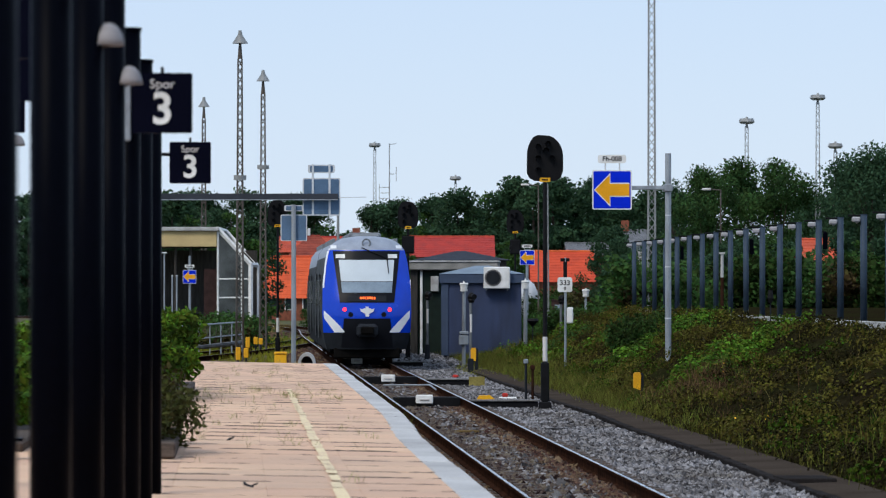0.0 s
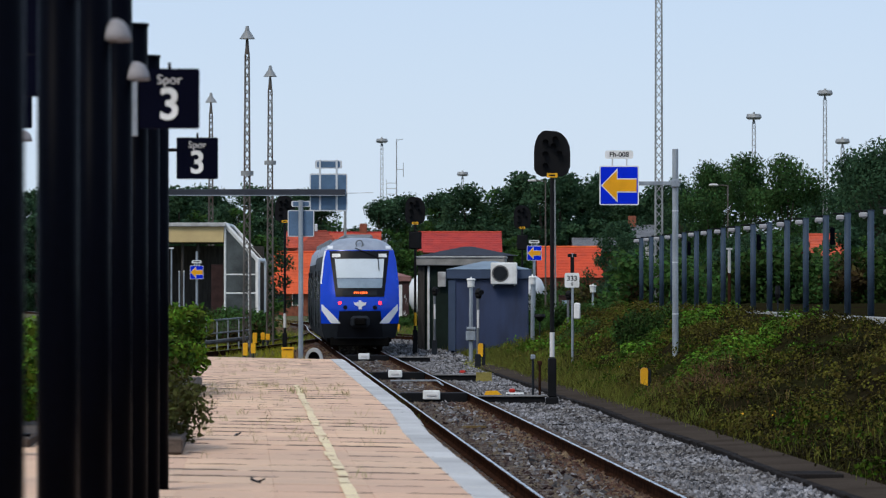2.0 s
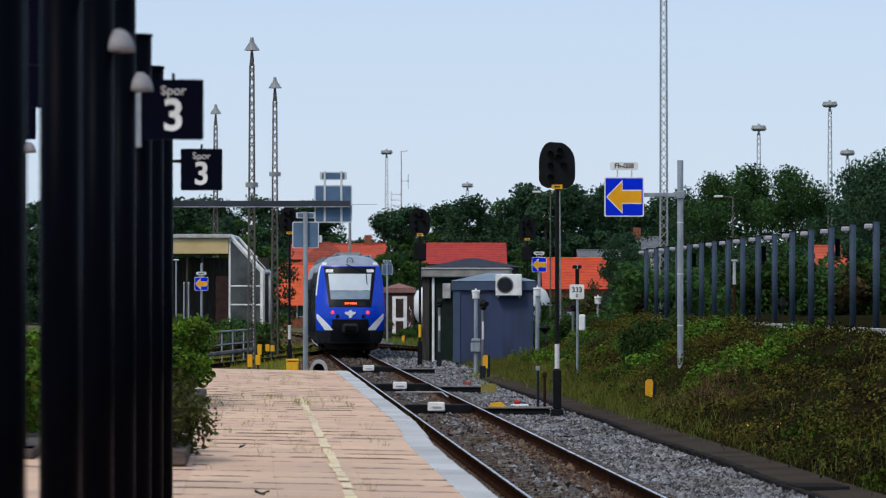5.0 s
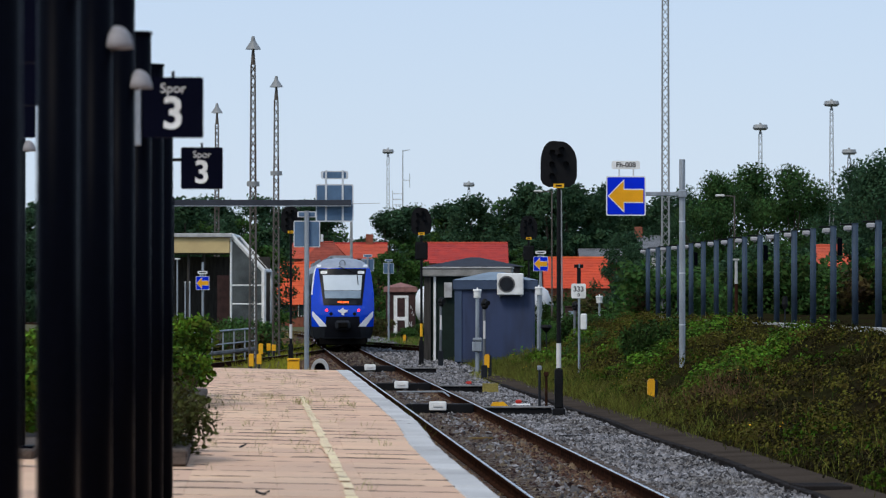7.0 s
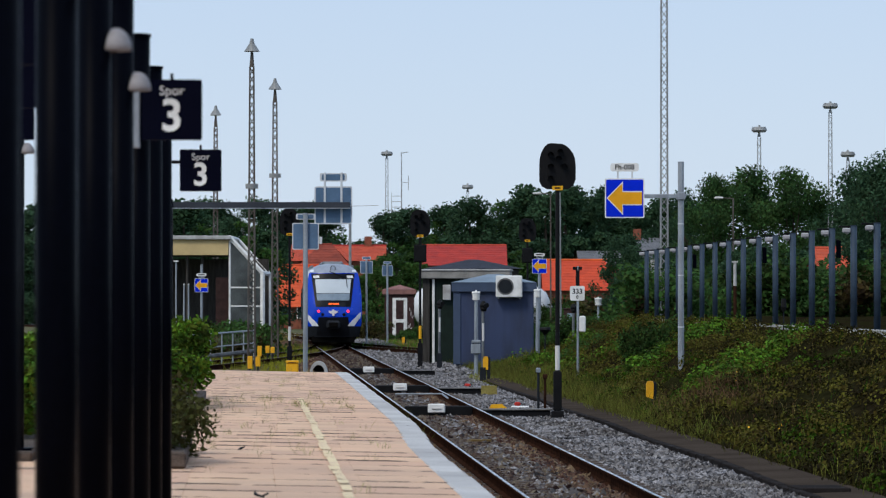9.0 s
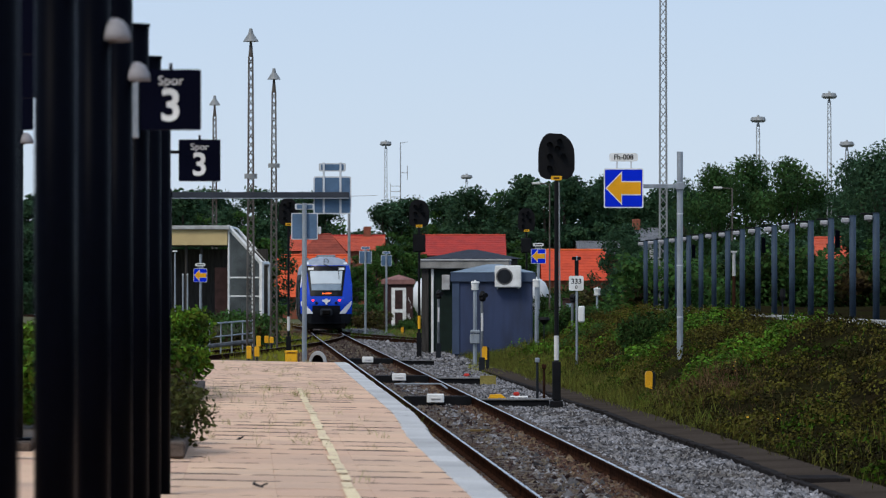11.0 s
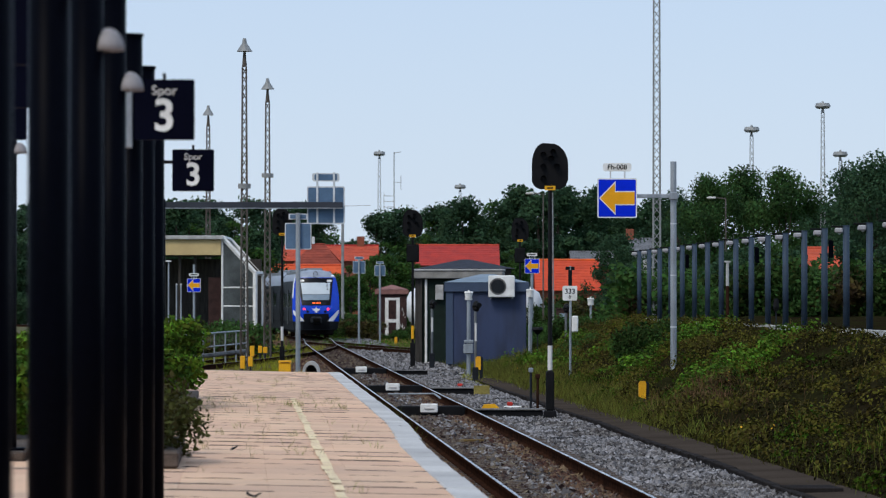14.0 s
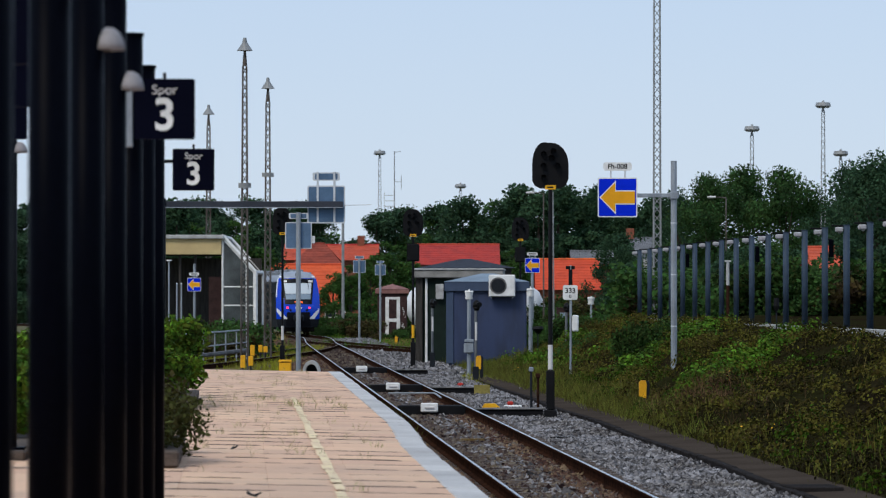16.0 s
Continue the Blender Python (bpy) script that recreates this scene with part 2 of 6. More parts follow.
DARK_CONCRETE = material("grey_trough_concrete", (0.17, 0.165, 0.16), 0.9, var=0.25, scale=2)
BLUE = material("train_blue", (0.002, 0.05, 0.54), 0.24, var=0.06, scale=1.5, bump=0, dark=(0.002, 0.042, 0.48), spec=0.4)
TRAINWHITE = material("train_white", (0.75, 0.77, 0.8), 0.3, var=0.04, bump=0)
TRAINGREY = material("train_roof_grey", (0.30, 0.34, 0.41), 0.5, var=0.1, bump=0.05)
TRAINROOF = material("train_roof_gear", (0.22, 0.24, 0.26), 0.6, 0.2, var=0.2, scale=2)
TRAINSIDE = material("train_dark_side", (0.006, 0.008, 0.012), 0.45, var=0.2, scale=1, bump=0, spec=0.05)
TRAINBLACK = material("train_black_gloss", (0.006, 0.007, 0.010), 0.4, var=0.1, bump=0, spec=0.12)
SKIRT = material("train_dark_skirt", (0.016, 0.019, 0.024), 0.7, var=0.2, spec=0.15)
UNDER = material("train_underframe", (0.006, 0.0055, 0.005), 0.9, var=0.3, spec=0.05)
BLIND = material("grey_white_blind", (0.56, 0.62, 0.66), 0.6, var=0.05, scale=1, bump=0)
PANE_GREY = material("grey_panel_and_reflection", (0.24, 0.31, 0.38), 0.6, var=0.12, scale=3, bump=0)
TAIL = glow("red_tail_light", (1.0, 0.03, 0.06), 2.0)
LED = glow("orange_led_display", (1.0, 0.13, 0.02), 1.6)
GLASS = material("window_glass", (0.02, 0.027, 0.032), 0.15, var=0.3, scale=0.6, bump=0, spec=0.4)


# The grey streaks in this colour stand for reflections and the view through.
SHELTER_GLASS = material("reflection_streaked_glass", (0.075, 0.085, 0.085), 0.12, var=0.3, scale=0.9, bump=0, dark=(0.02, 0.025, 0.025), spec=0.5)


# ---- mesh helpers ----
class Shape:
    """Vertices and faces gathered for one mesh."""

    def __init__(self):
        self.v, self.f = [], []

    def add(self, vs, fs):
        o = len(self.v)
        self.v += [tuple(p) for p in vs]
        self.f += [tuple(i + o for i in f) for f in fs]
        return self

    def box(self, x0, x1, y0, y1, z0, z1, b=0.0, m=None):
        """A box with chamfered edges of width b."""
        bm = bmesh.new()
        bmesh.ops.create_cube(bm, size=1)
        for v in bm.verts:
            v.co = Vector(((x0 + x1) / 2 + v.co.x * (x1 - x0), (y0 + y1) / 2 + v.co.y * (y1 - y0), (z0 + z1) / 2 + v.co.z * (z1 - z0)))
        if b:
            bmesh.ops.bevel(bm, geom=bm.edges[:], offset=b, segments=1, affect='EDGES')
        return self.take(bm, m)

    def take(self, bm, m=None):
        bm.verts.index_update()
        vs = [m @ v.co if m else v.co.copy() for v in bm.verts]
        self.add(vs, [[v.index for v in f.verts] for f in bm.faces])
        bm.free()
        return self

    def tube(self, p, q, r, r2=None, n=8, cap=True):
        """A tapered round bar from p to q."""
        p, q = Vector(p), Vector(q)
        r2 = r if r2 is None else r2
        d = (q - p).normalized()
        a = d.orthogonal().normalized()
        c = d.cross(a)
        vs = []
        for k in range(n):
            w = a * math.cos(2 * math.pi * k / n) + c * math.sin(2 * math.pi * k / n)
            vs += [p + w * r, q + w * r2]
        fs = [(2 * k, 2 * ((k + 1) % n), 2 * ((k + 1) % n) + 1, 2 * k + 1) for k in range(n)]
        if cap:
            fs += [tuple(2 * k for k in range(n))[::-1], tuple(2 * k + 1 for k in range(n))]
        return self.add(vs, fs)

    def plate(self, outline, y0, y1):
        """An upright plate: outline of (x, z) points, from y0 to y1."""
        n = len(outline)
        vs = [(x, y0, z) for x, z in outline] + [(x, y1, z) for x, z in outline]
        fs = [tuple(range(n)), tuple(range(2 * n - 1, n - 1, -1))] + [(k, k + n, (k + 1) % n + n, (k + 1) % n) for k in range(n)]
        return self.add(vs, fs)

    def run(self, outline, s0, s1, m=None):
        """A profile of (x, z) points drawn along y from s0 to s1."""
        return self.plate(outline, s0, s1)

    def dome(self, c, rx, rz, n=10, k=4):
        """Upper half of a round body."""
        vs, fs = [], []
        for i in range(k):
            a = math.pi / 2 * i / k
            vs += [(c[0] + rx * math.cos(a) * math.cos(2 * math.pi * j / n), c[1] + rx * math.cos(a) * math.sin(2 * math.pi * j / n), c[2] + rz * math.sin(a)) for j in range(n)]
        vs.append((c[0], c[1], c[2] + rz))
        for i in range(k - 1):
            fs += [(i * n + j, i * n + (j + 1) % n, (i + 1) * n + (j + 1) % n, (i + 1) * n + j) for j in range(n)]
        fs += [((k - 1) * n + j, (k - 1) * n + (j + 1) % n, k * n) for j in range(n)]
        fs.append(tuple(range(n))[::-1])
        return self.add(vs, fs)

    def mesh(self, name, mat, smooth=False):
        me = bpy.data.meshes.new(name)
        me.from_pydata(self.v, [], self.f)
        me.validate()
        me.materials.append(mat)
        if smooth:
            me.polygons.foreach_set("use_smooth", [True] * len(me.polygons))
        me.update()
        return me


def part(name, shape, mat, parent, label="", smooth=False, m=None):
    ob = new(name, shape.mesh(name, mat, smooth))
    ob.parent = parent
    if m is not None:
        ob.matrix_basis = m
    return tagged(ob, label)


def thing(name, label, category, m=None, group="", kind=""):
    ob = new(name)
    ob.empty_display_size = 0.2
    if m is not None:
        ob.matrix_basis = m
    return tagged(ob, label, category, group, kind)


def solid(name, shape, mat, label, category="", kind="", m=None, smooth=False):
    """A thing or a piece of the setting that is one plain mesh."""
    ob = new(name, shape.mesh(name, mat, smooth))
    if m is not None:
        ob.matrix_basis = m
    return tagged(ob, label, category, "", kind)


def round_rect(x0, x1, z0, z1, r, n=4):
    pts = []
    for cx, cz, a0 in ((x1 - r, z1 - r, 0), (x0 + r, z1 - r, 90), (x0 + r, z0 + r, 180), (x1 - r, z0 + r, 270)):
        for k in range(n + 1):
            a = radians(a0 + 90 * k / n)
            pts.append((cx + r * math.cos(a), cz + r * math.sin(a)))
    return pts


def leaves(rng, centres, radii, count, size, flat=0.7, squash=0.8):
    """Leaf quads spread through soft clumps; centres (n,3), radii (n,)."""
    centres, radii = np.asarray(centres, float), np.asarray(radii, float)
    w = radii ** 2 / np.sum(radii ** 2)
    pick = rng.choice(len(centres), count, p=w)
    d = rng.normal(size=(count, 3))
    d /= np.linalg.norm(d, axis=1)[:, None]
    r = radii[pick] * (0.3 + 0.9 * rng.random(count) ** 0.8)
    p = centres[pick] + d * r[:, None] * np.array([1, 1, squash])
    a = rng.normal(size=(count, 3)) * np.array([1, 1, flat])
    a /= np.linalg.norm(a, axis=1)[:, None]
    b = np.cross(a, d + 0.6 * rng.normal(size=(count, 3)))
    b /= np.linalg.norm(b, axis=1)[:, None] + 1e-9
    s = size * (0.6 + 0.8 * rng.random(count))[:, None]
    quad = np.stack([p - a * s, p - b * s * 0.55, p + a * s, p + b * s * 0.55], axis=1)
    return quad.reshape(-1, 3)


def quads_mesh(name, verts, mat):
    n = len(verts) // 4
    me = bpy.data.meshes.new(name)
    me.from_pydata(verts.tolist(), [], np.arange(4 * n).reshape(n, 4).tolist())
    me.materials.append(mat)
    me.update()
    return me


def blades(rng, x, y, z, height, width, lean=0.35):
    """Grass blades as slim triangles folded into quads, at the given feet."""
    n = len(x)
    h = height * (0.5 + rng.random(n))
    a = rng.random(n) * 2 * np.pi
    lx, ly = rng.normal(size=n) * lean * h, rng.normal(size=n) * lean * h
    wx, wy = np.cos(a) * width, np.sin(a) * width
    foot = np.stack([x, y, z], 1)
    w = np.stack([wx, wy, np.zeros(n)], 1)
    mid = foot + np.stack([lx * 0.4, ly * 0.4, h * 0.55], 1)
    tip = foot + np.stack([lx, ly, h], 1)
    return np.stack([foot - w, mid - w * 0.6, tip, mid + w * 0.6], 1).reshape(-1, 3)


TRK = pose(3.87, 0, 0, 0, 0, 2.89)      # the track's line: its own x across, y along


def on_track(c, s, z=0.0, turn=0.0):
    return TRK @ pose(c, s, z, 0, 0, turn)

# ---- ground, track, platform, bank ----
rng = np.random.default_rng(7)
g = Shape()
g.add([(-1500, -200, -0.42), (1500, -200, -0.42), (1500, 3000, -0.42), (-1500, 3000, -0.42)], [(0, 1, 2, 3)])
solid("ground", g, GRASS, "rough summer meadow ground with dry patches", kind="structure")

CURVE_S, CURVE_R = 221.0, 345.0


def line_at(s):
    """Centre of the main track at s metres: across, along, heading in degrees; a slight swing to the right before the left curve."""
    swing = 0.27 * math.exp(-((s - 222) / 17) ** 2)
    lean = math.degrees(-swing * -2 * (s - 222) / 17 ** 2)
    if s <= CURVE_S:
        return swing, s, lean
    a = (s - CURVE_S) / CURVE_R
    return swing - CURVE_R * (1 - math.cos(a)), CURVE_S + CURVE_R * math.sin(a), math.degrees(a) + lean


def sweep(profile, stations):
    """Profile (c, z) carried along stations of (c, s, heading)."""
    sh, n = Shape(), len(profile)
    for c, s, h in stations:
        m = pose(c, s, 0, 0, 0, h)
        sh.v += [tuple(m @ Vector((pc, 0, pz))) for pc, pz in profile]
    for k in range(len(stations) - 1):
        o = k * n
        sh.f += [(o + j, o + (j + 1) % n, o + n + (j + 1) % n, o + n + j) for j in range(n)]
    sh.f += [tuple(range(n)), tuple(range(len(sh.v) - 1, len(sh.v) - n - 1, -1))]
    return sh


MAIN = [line_at(s) for s in (-20, 60, 120, 170, *range(182, 353, 6))]
# a siding that joins from behind the platform, and one that joins from behind the cabins
def joining(amount, end, reach, power, s0):
    out = []
    for k in range(15):
        s = s0 + (end - s0) * k / 14
        u = (end - s) / reach
        slope = amount * power * u ** (power - 1) / reach if u > 0 else 0
        out.append((amount * u ** power, s, math.degrees(math.atan(slope))))
    return out


LEFT = joining(-3.6, 195, 45, 1.6, 104)
RIGHT = joining(4.6, 215, 45, 1.5, 153)


def rail_profile(c):
    return [(c - 0.07, -0.17), (c + 0.07, -0.17), (c + 0.07, -0.155), (c + 0.012, -0.135), (c + 0.012, -0.045), (c + 0.033, -0.035), (c + 0.033, -0.004),
            (c - 0.033, -0.004), (c - 0.033, -0.035), (c - 0.012, -0.045), (c - 0.012, -0.135), (c - 0.07, -0.155)]


def rail_track(name, stations, label, gauge=0.752, top=RAILTOP):
    t = thing(name, label, "railway track", TRK, kind="structure")
    for c in (-gauge, gauge):
        r = part("rail", sweep(rail_profile(c), stations), RUSTY, t)
        part("rail_head", sweep([(c - 0.019, -0.004), (c + 0.019, -0.004), (c + 0.017, 0.0), (c - 0.017, 0.0)], stations), top, r, "shiny worn running surface" if top is RAILTOP else "dull brown running surface")
    return t


main_track = rail_track("main_track", MAIN, "rusty railway track with polished rail heads in grey ballast")
left_track = rail_track("siding_track", LEFT, "rusty siding branching off the main line in weedy ballast", top=DULLRAIL)
right_track = rail_track("branch_track", RIGHT, "rusty branch track curving away past the brick hut", top=DULLRAIL)

# sleepers: the nearest as pieces, the rest joined
one = Shape().box(-1.25, 1.25, -0.13, 0.13, -0.33, -0.165, 0.01).mesh("sleeper", SLEEPER)
for k in range(130):
    ob = new("sleeper", one)
    ob.parent = main_track
    ob.matrix_basis = pose(random.uniform(-0.03, 0.03), 30 + k * 0.65, 0, 0, 0, random.uniform(-0.6, 0.6))
rest = Shape()
for k in range(76):
    s = -20 + k * 0.65
    rest.add([(-1.25, s - 0.13, -0.165), (1.25, s - 0.13, -0.165), (1.25, s + 0.13, -0.165), (-1.25, s + 0.13, -0.165)], [(0, 1, 2, 3)])
for k in range(260):
    c, s, h = line_at(114.5 + k * 0.65)
    rest.add([pose(c, s, 0, 0, 0, h) @ Vector(p) for p in ((-1.25, -0.13, -0.165), (1.25, -0.13, -0.165), (1.25, 0.13, -0.165), (-1.25, 0.13, -0.165))], [(0, 1, 2, 3)])
tagged(part("far_sleepers", rest, SLEEPER, main_track), kind="stuff")

# ballast bed, a low flat heap under the rails, with loose stones on it
bed = Shape()
prof = [(-2.2, -0.4), (-1.75, -0.23), (-0.4, -0.2), (0.4, -0.2), (1.2, -0.2), (2.84, -0.22), (2.9, -0.4)]
nb = len(prof)
for k in range(91):
    s = -25 + k * 4.0
    c0, s0, h = line_at(s)
    m = pose(c0, s0, 0, 0, 0, h)
    bed.v += [tuple(m @ Vector((c * (1 if c < 0 else 1 + 0.0 * s), 0, z + 0.012 * noise.noise((c * 3, s * 0.4, 0))))) for c, z in prof]
for k in range(90):
    bed.f += [(k * nb + j, k * nb + j + 1, (k + 1) * nb + j + 1, (k + 1) * nb + j) for j in range(nb - 1)]
ballast_bed = solid("ballast_bed", bed, BALLAST, "grey and rust-brown track ballast bed", kind="structure", m=TRK)
bed2 = Shape()
for line in (LEFT, RIGHT):
    o = len(bed2.v)
    for c, s, h in line:
        m = pose(c, s, 0, 0, 0, h)
        bed2.v += [tuple(m @ Vector((cc, 0, z))) for cc, z in ((-1.9, -0.4), (-1.5, -0.225), (1.5, -0.225), (1.9, -0.4))]
    bed2.f += [(o + k * 4 + j, o + k * 4 + j + 1, o + k * 4 + 5 + j, o + k * 4 + 4 + j) for k in range(len(line) - 1) for j in range(3)]
solid("siding_bed", bed2, YARD, "weedy brown ballast under the sidings", kind="structure", m=TRK)
# the wider stony strip between the running line and the cabins
strip = Shape()
strip.add([(2.3, 82, -0.33), (3.3, 82, -0.33), (6.0, 150, -0.3), (5.0, 190, -0.3), (2.3, 190, -0.3)], [(0, 1, 2, 3, 4)])
solid("gravel_strip", strip, BALLAST, "gravel strip beside the track", kind="structure", m=TRK)


def stones(name, count, c0, c1, s0, s1, size, z, mat, label, power=1.6):
    """Loose angular stones, thicker towards the near end."""
    u = rng.random(count)
    s = s0 + (s1 - s0) * u ** power
    c = c0 + (c1 - c0) * rng.random(count)
    base = np.array([(1, 0, 0), (-1, 0, 0), (0, 1, 0), (0, -1, 0), (0, 0, 1), (0, 0, -1)], float)
    tri = np.array([(0, 2, 4), (2, 1, 4), (1, 3, 4), (3, 0, 4), (2, 0, 5), (1, 2, 5), (3, 1, 5), (0, 3, 5)])
    v = base[None] * (0.6 + 0.7 * rng.random((count, 6, 1))) + 0.35 * rng.normal(size=(count, 6, 3))
    v *= (size * (0.55 + 0.75 * rng.random(count)))[:, None, None] * np.array([1, 1, 0.75])
    v += np.stack([c, s, z + size * 0.5 * rng.random(count)], 1)[:, None, :]
    f = (tri[None] + (np.arange(count) * 6)[:, None, None]).reshape(-1, 3)
    me = bpy.data.meshes.new(name)
    me.from_pydata(v.reshape(-1, 3).tolist(), [], f.tolist())
    me.materials.append(mat)
    me.update()
    ob = new(name, me)
    ob.matrix_basis = TRK
    return tagged(ob, label, "stones", kind="stuff")


stones("shoulder_ballast", 28000, 0.86, 2.86, 38, 135, 0.043, -0.22, STONE, "loose pale grey ballast stones beside the rail")
stones("track_ballast", 11000, -0.62, 0.66, 38, 130, 0.046, -0.2, BROWNSTONE, "loose rust-stained ballast stones between the rails")
stones("pale_track_ballast", 2000, -0.3, 0.45, 38, 130, 0.05, -0.195, STONE, "paler grey ballast stones down the middle of the track")
stones("rust_ballast", 6000, 0.3, 0.68, 38, 130, 0.04, -0.19, RUSTSTONE, "rust-brown stained stones beside the rail")
stones("edge_ballast", 14000, -1.72, -0.86, 34, 130, 0.038, -0.2, RUSTSTONE, "loose rust-stained ballast stones along the platform")
stones("gravel_stones", 12000, 2.3, 4.6, 84, 150, 0.065, -0.31, STONE, "loose grey gravel by the cabins", 1.0)

stones("far_gravel", 9000, 0.9, 3.6, 128, 236, 0.08, -0.22, STONE, "grey gravel around the far tracks", 1.0)
stones("far_track_gravel", 4500, -0.68, 0.68, 128, 226, 0.07, -0.21, BROWNSTONE, "brown gravel between the far rails", 1.0)
stones("far_edge_gravel", 4500, -2.2, -0.86, 96, 226, 0.07, -0.22, RUSTSTONE, "rust-brown gravel beside the far rails", 1.0)
# cable trough and cinder path at the foot of the bank
trough = thing("cable_trough", "dark concrete cable trough with lids along the track", "cable trough", TRK, kind="structure")
lid = Shape().box(-0.065, 0.065, -0.495, 0.495, -0.34, -0.14, 0.012).mesh("trough_lid", TROUGH)
for k in range(72):
    ob = new("trough_lid", lid)
    ob.parent = trough
    ob.matrix_basis = pose(2.97 + 0.05 * math.sin(k * 0.35), 36 + k, random.uniform(-0.005, 0.005), 0, 0, random.uniform(-0.4, 0.4))
path = Shape()
path.add([(3.05, 20, -0.18), (3.8, 20, -0.16), (3.8, 120, -0.16), (3.05, 120, -0.18)], [(0, 1, 2, 3)])
solid("cinder_path", path, SOIL, "dark cinder path between trough and bank", kind="structure", m=TRK)

# bank
BANK_TOP = 10.6


def bank_height(c, s):
    t = min(1, max(0, (c - 3.55) / (BANK_TOP - 3.55)))
    t = t * t * (3 - 2 * t) * 0.45 + t * 0.55
    end = min(1, max(0, (150 + 3.2 * max(0, c - 3.3) - s) / 34))
    end = end * end * (3 - 2 * end)
    lump = 0.5 * noise.noise((c * 0.5, s * 0.26, 3)) + 0.5 * noise.noise((c * 0.95, s * 0.42, 8)) + 0.22 * noise.noise((c * 2.2, s * 1.1, 5))
    return -0.3 + (1.78 * t + lump * min(1, 3 * t) * max(0.12, min(1.0, (0.98 - t) * 7))) * end


bank = Shape()
cols, rows_n = 44, 200
for i in range(rows_n):
    s = 18 + i * 0.8
    for j in range(cols):
        c = 3.0 + (BANK_TOP + 14 - 3.0) * (j / (cols - 1)) ** 1.5
        bank.v.append((c, s, bank_height(c, s)))
bank.f = [(i * cols + j, i * cols + j + 1, (i + 1) * cols + j + 1, (i + 1) * cols + j) for i in range(rows_n - 1) for j in range(cols - 1)]
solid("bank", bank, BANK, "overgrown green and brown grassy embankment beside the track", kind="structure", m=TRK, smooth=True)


def patch(c, s, k, f=0.35):
    return noise.noise((c * f * 1.3, s * f * 0.55, k))


def spots(count, mask, seed, c0=4.05, c1=9.85, s0=38.0, s1=148.0, power=1.3):
    """Feet on the bank, more of them where mask(c, s) is high."""
    r, out = random.Random(seed), []
    while len(out) < count:
        c, s = r.uniform(c0, c1), s0 + (s1 - s0) * r.random() ** power
        if mask(c, s) > r.random():
            out.append((c, s, bank_height(c, s)))
    return np.array(out)


def mounds(name, count, per, mat, label, radius, height, leaf, mask, seed, **where):
    """Low cushions of small leaves, each a lumpy dome lying on the bank."""
    r = np.random.default_rng(seed)
    p = np.repeat(spots(count, mask, seed, **where), per, axis=0)
    n = len(p)
    rad = np.repeat(radius * (0.5 + r.random(count)), per)
    hgt = np.repeat(height * (0.4 + 1.1 * r.random(count)), per)
    d = r.normal(size=(n, 3))
    d[:, 2] = np.abs(d[:, 2])
    d /= np.linalg.norm(d, axis=1)[:, None]
    q = p + d * np.stack([rad, rad * 1.3, hgt], 1) * (0.75 + 0.35 * r.random(n))[:, None]
    a = np.cross(d, r.normal(size=(n, 3)))
    a /= np.linalg.norm(a, axis=1)[:, None] + 1e-9
    b = np.cross(a, d + 0.75 * r.normal(size=(n, 3)))
    b /= np.linalg.norm(b, axis=1)[:, None] + 1e-9
    s = leaf * (0.5 + 0.9 * r.random(n))[:, None]
    v = np.stack([q - a * s, q - b * s * 0.6, q + a * s, q + b * s * 0.6], 1).reshape(-1, 3)
    ob = new(name, quads_mesh(name, v, mat))
    ob.matrix_basis = TRK
    return tagged(ob, label, "undergrowth", kind="stuff")


def stalks(name, count, mat, label, height, width, mask, seed, lean=0.35, **where):
    r = np.random.default_rng(seed)
    p = spots(count, mask, seed, **where)
    ob = new(name, quads_mesh(name, blades(r, p[:, 0], p[:, 1], p[:, 2] - 0.02, height, width, lean), mat))
    ob.matrix_basis = TRK
    return tagged(ob, label, "undergrowth", kind="stuff")


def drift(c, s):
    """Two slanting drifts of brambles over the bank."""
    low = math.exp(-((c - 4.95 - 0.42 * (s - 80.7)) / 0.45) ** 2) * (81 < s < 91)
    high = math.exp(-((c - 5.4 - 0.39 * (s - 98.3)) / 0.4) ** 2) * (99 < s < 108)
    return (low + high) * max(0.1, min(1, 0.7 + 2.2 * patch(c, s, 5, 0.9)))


# Low at the near end, where dark brown growth stands in for deep shade.
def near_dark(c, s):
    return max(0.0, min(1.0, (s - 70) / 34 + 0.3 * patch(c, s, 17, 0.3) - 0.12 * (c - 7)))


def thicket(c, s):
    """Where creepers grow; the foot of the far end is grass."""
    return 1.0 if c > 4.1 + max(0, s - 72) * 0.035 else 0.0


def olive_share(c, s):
    """Olive and brown creepers lie in separate patches a metre or two across; the brown doubles as hollow shade."""
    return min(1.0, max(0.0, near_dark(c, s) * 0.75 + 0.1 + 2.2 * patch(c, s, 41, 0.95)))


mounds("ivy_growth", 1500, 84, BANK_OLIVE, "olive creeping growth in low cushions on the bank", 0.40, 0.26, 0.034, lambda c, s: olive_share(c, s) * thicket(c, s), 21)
mounds("brown_growth", 1700, 84, BANK_SHADE_BROWN, "dark brown-green creeping growth that also paints shaded hollows on the bank", 0.40, 0.16, 0.032, lambda c, s: (1.0 - olive_share(c, s)) * thicket(c, s), 20, power=1.5)
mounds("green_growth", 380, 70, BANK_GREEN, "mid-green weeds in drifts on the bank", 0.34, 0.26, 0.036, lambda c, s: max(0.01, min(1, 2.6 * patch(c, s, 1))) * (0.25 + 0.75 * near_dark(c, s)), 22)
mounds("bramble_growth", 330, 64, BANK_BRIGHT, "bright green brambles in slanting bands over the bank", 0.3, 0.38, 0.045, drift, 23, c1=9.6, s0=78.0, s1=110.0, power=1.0)
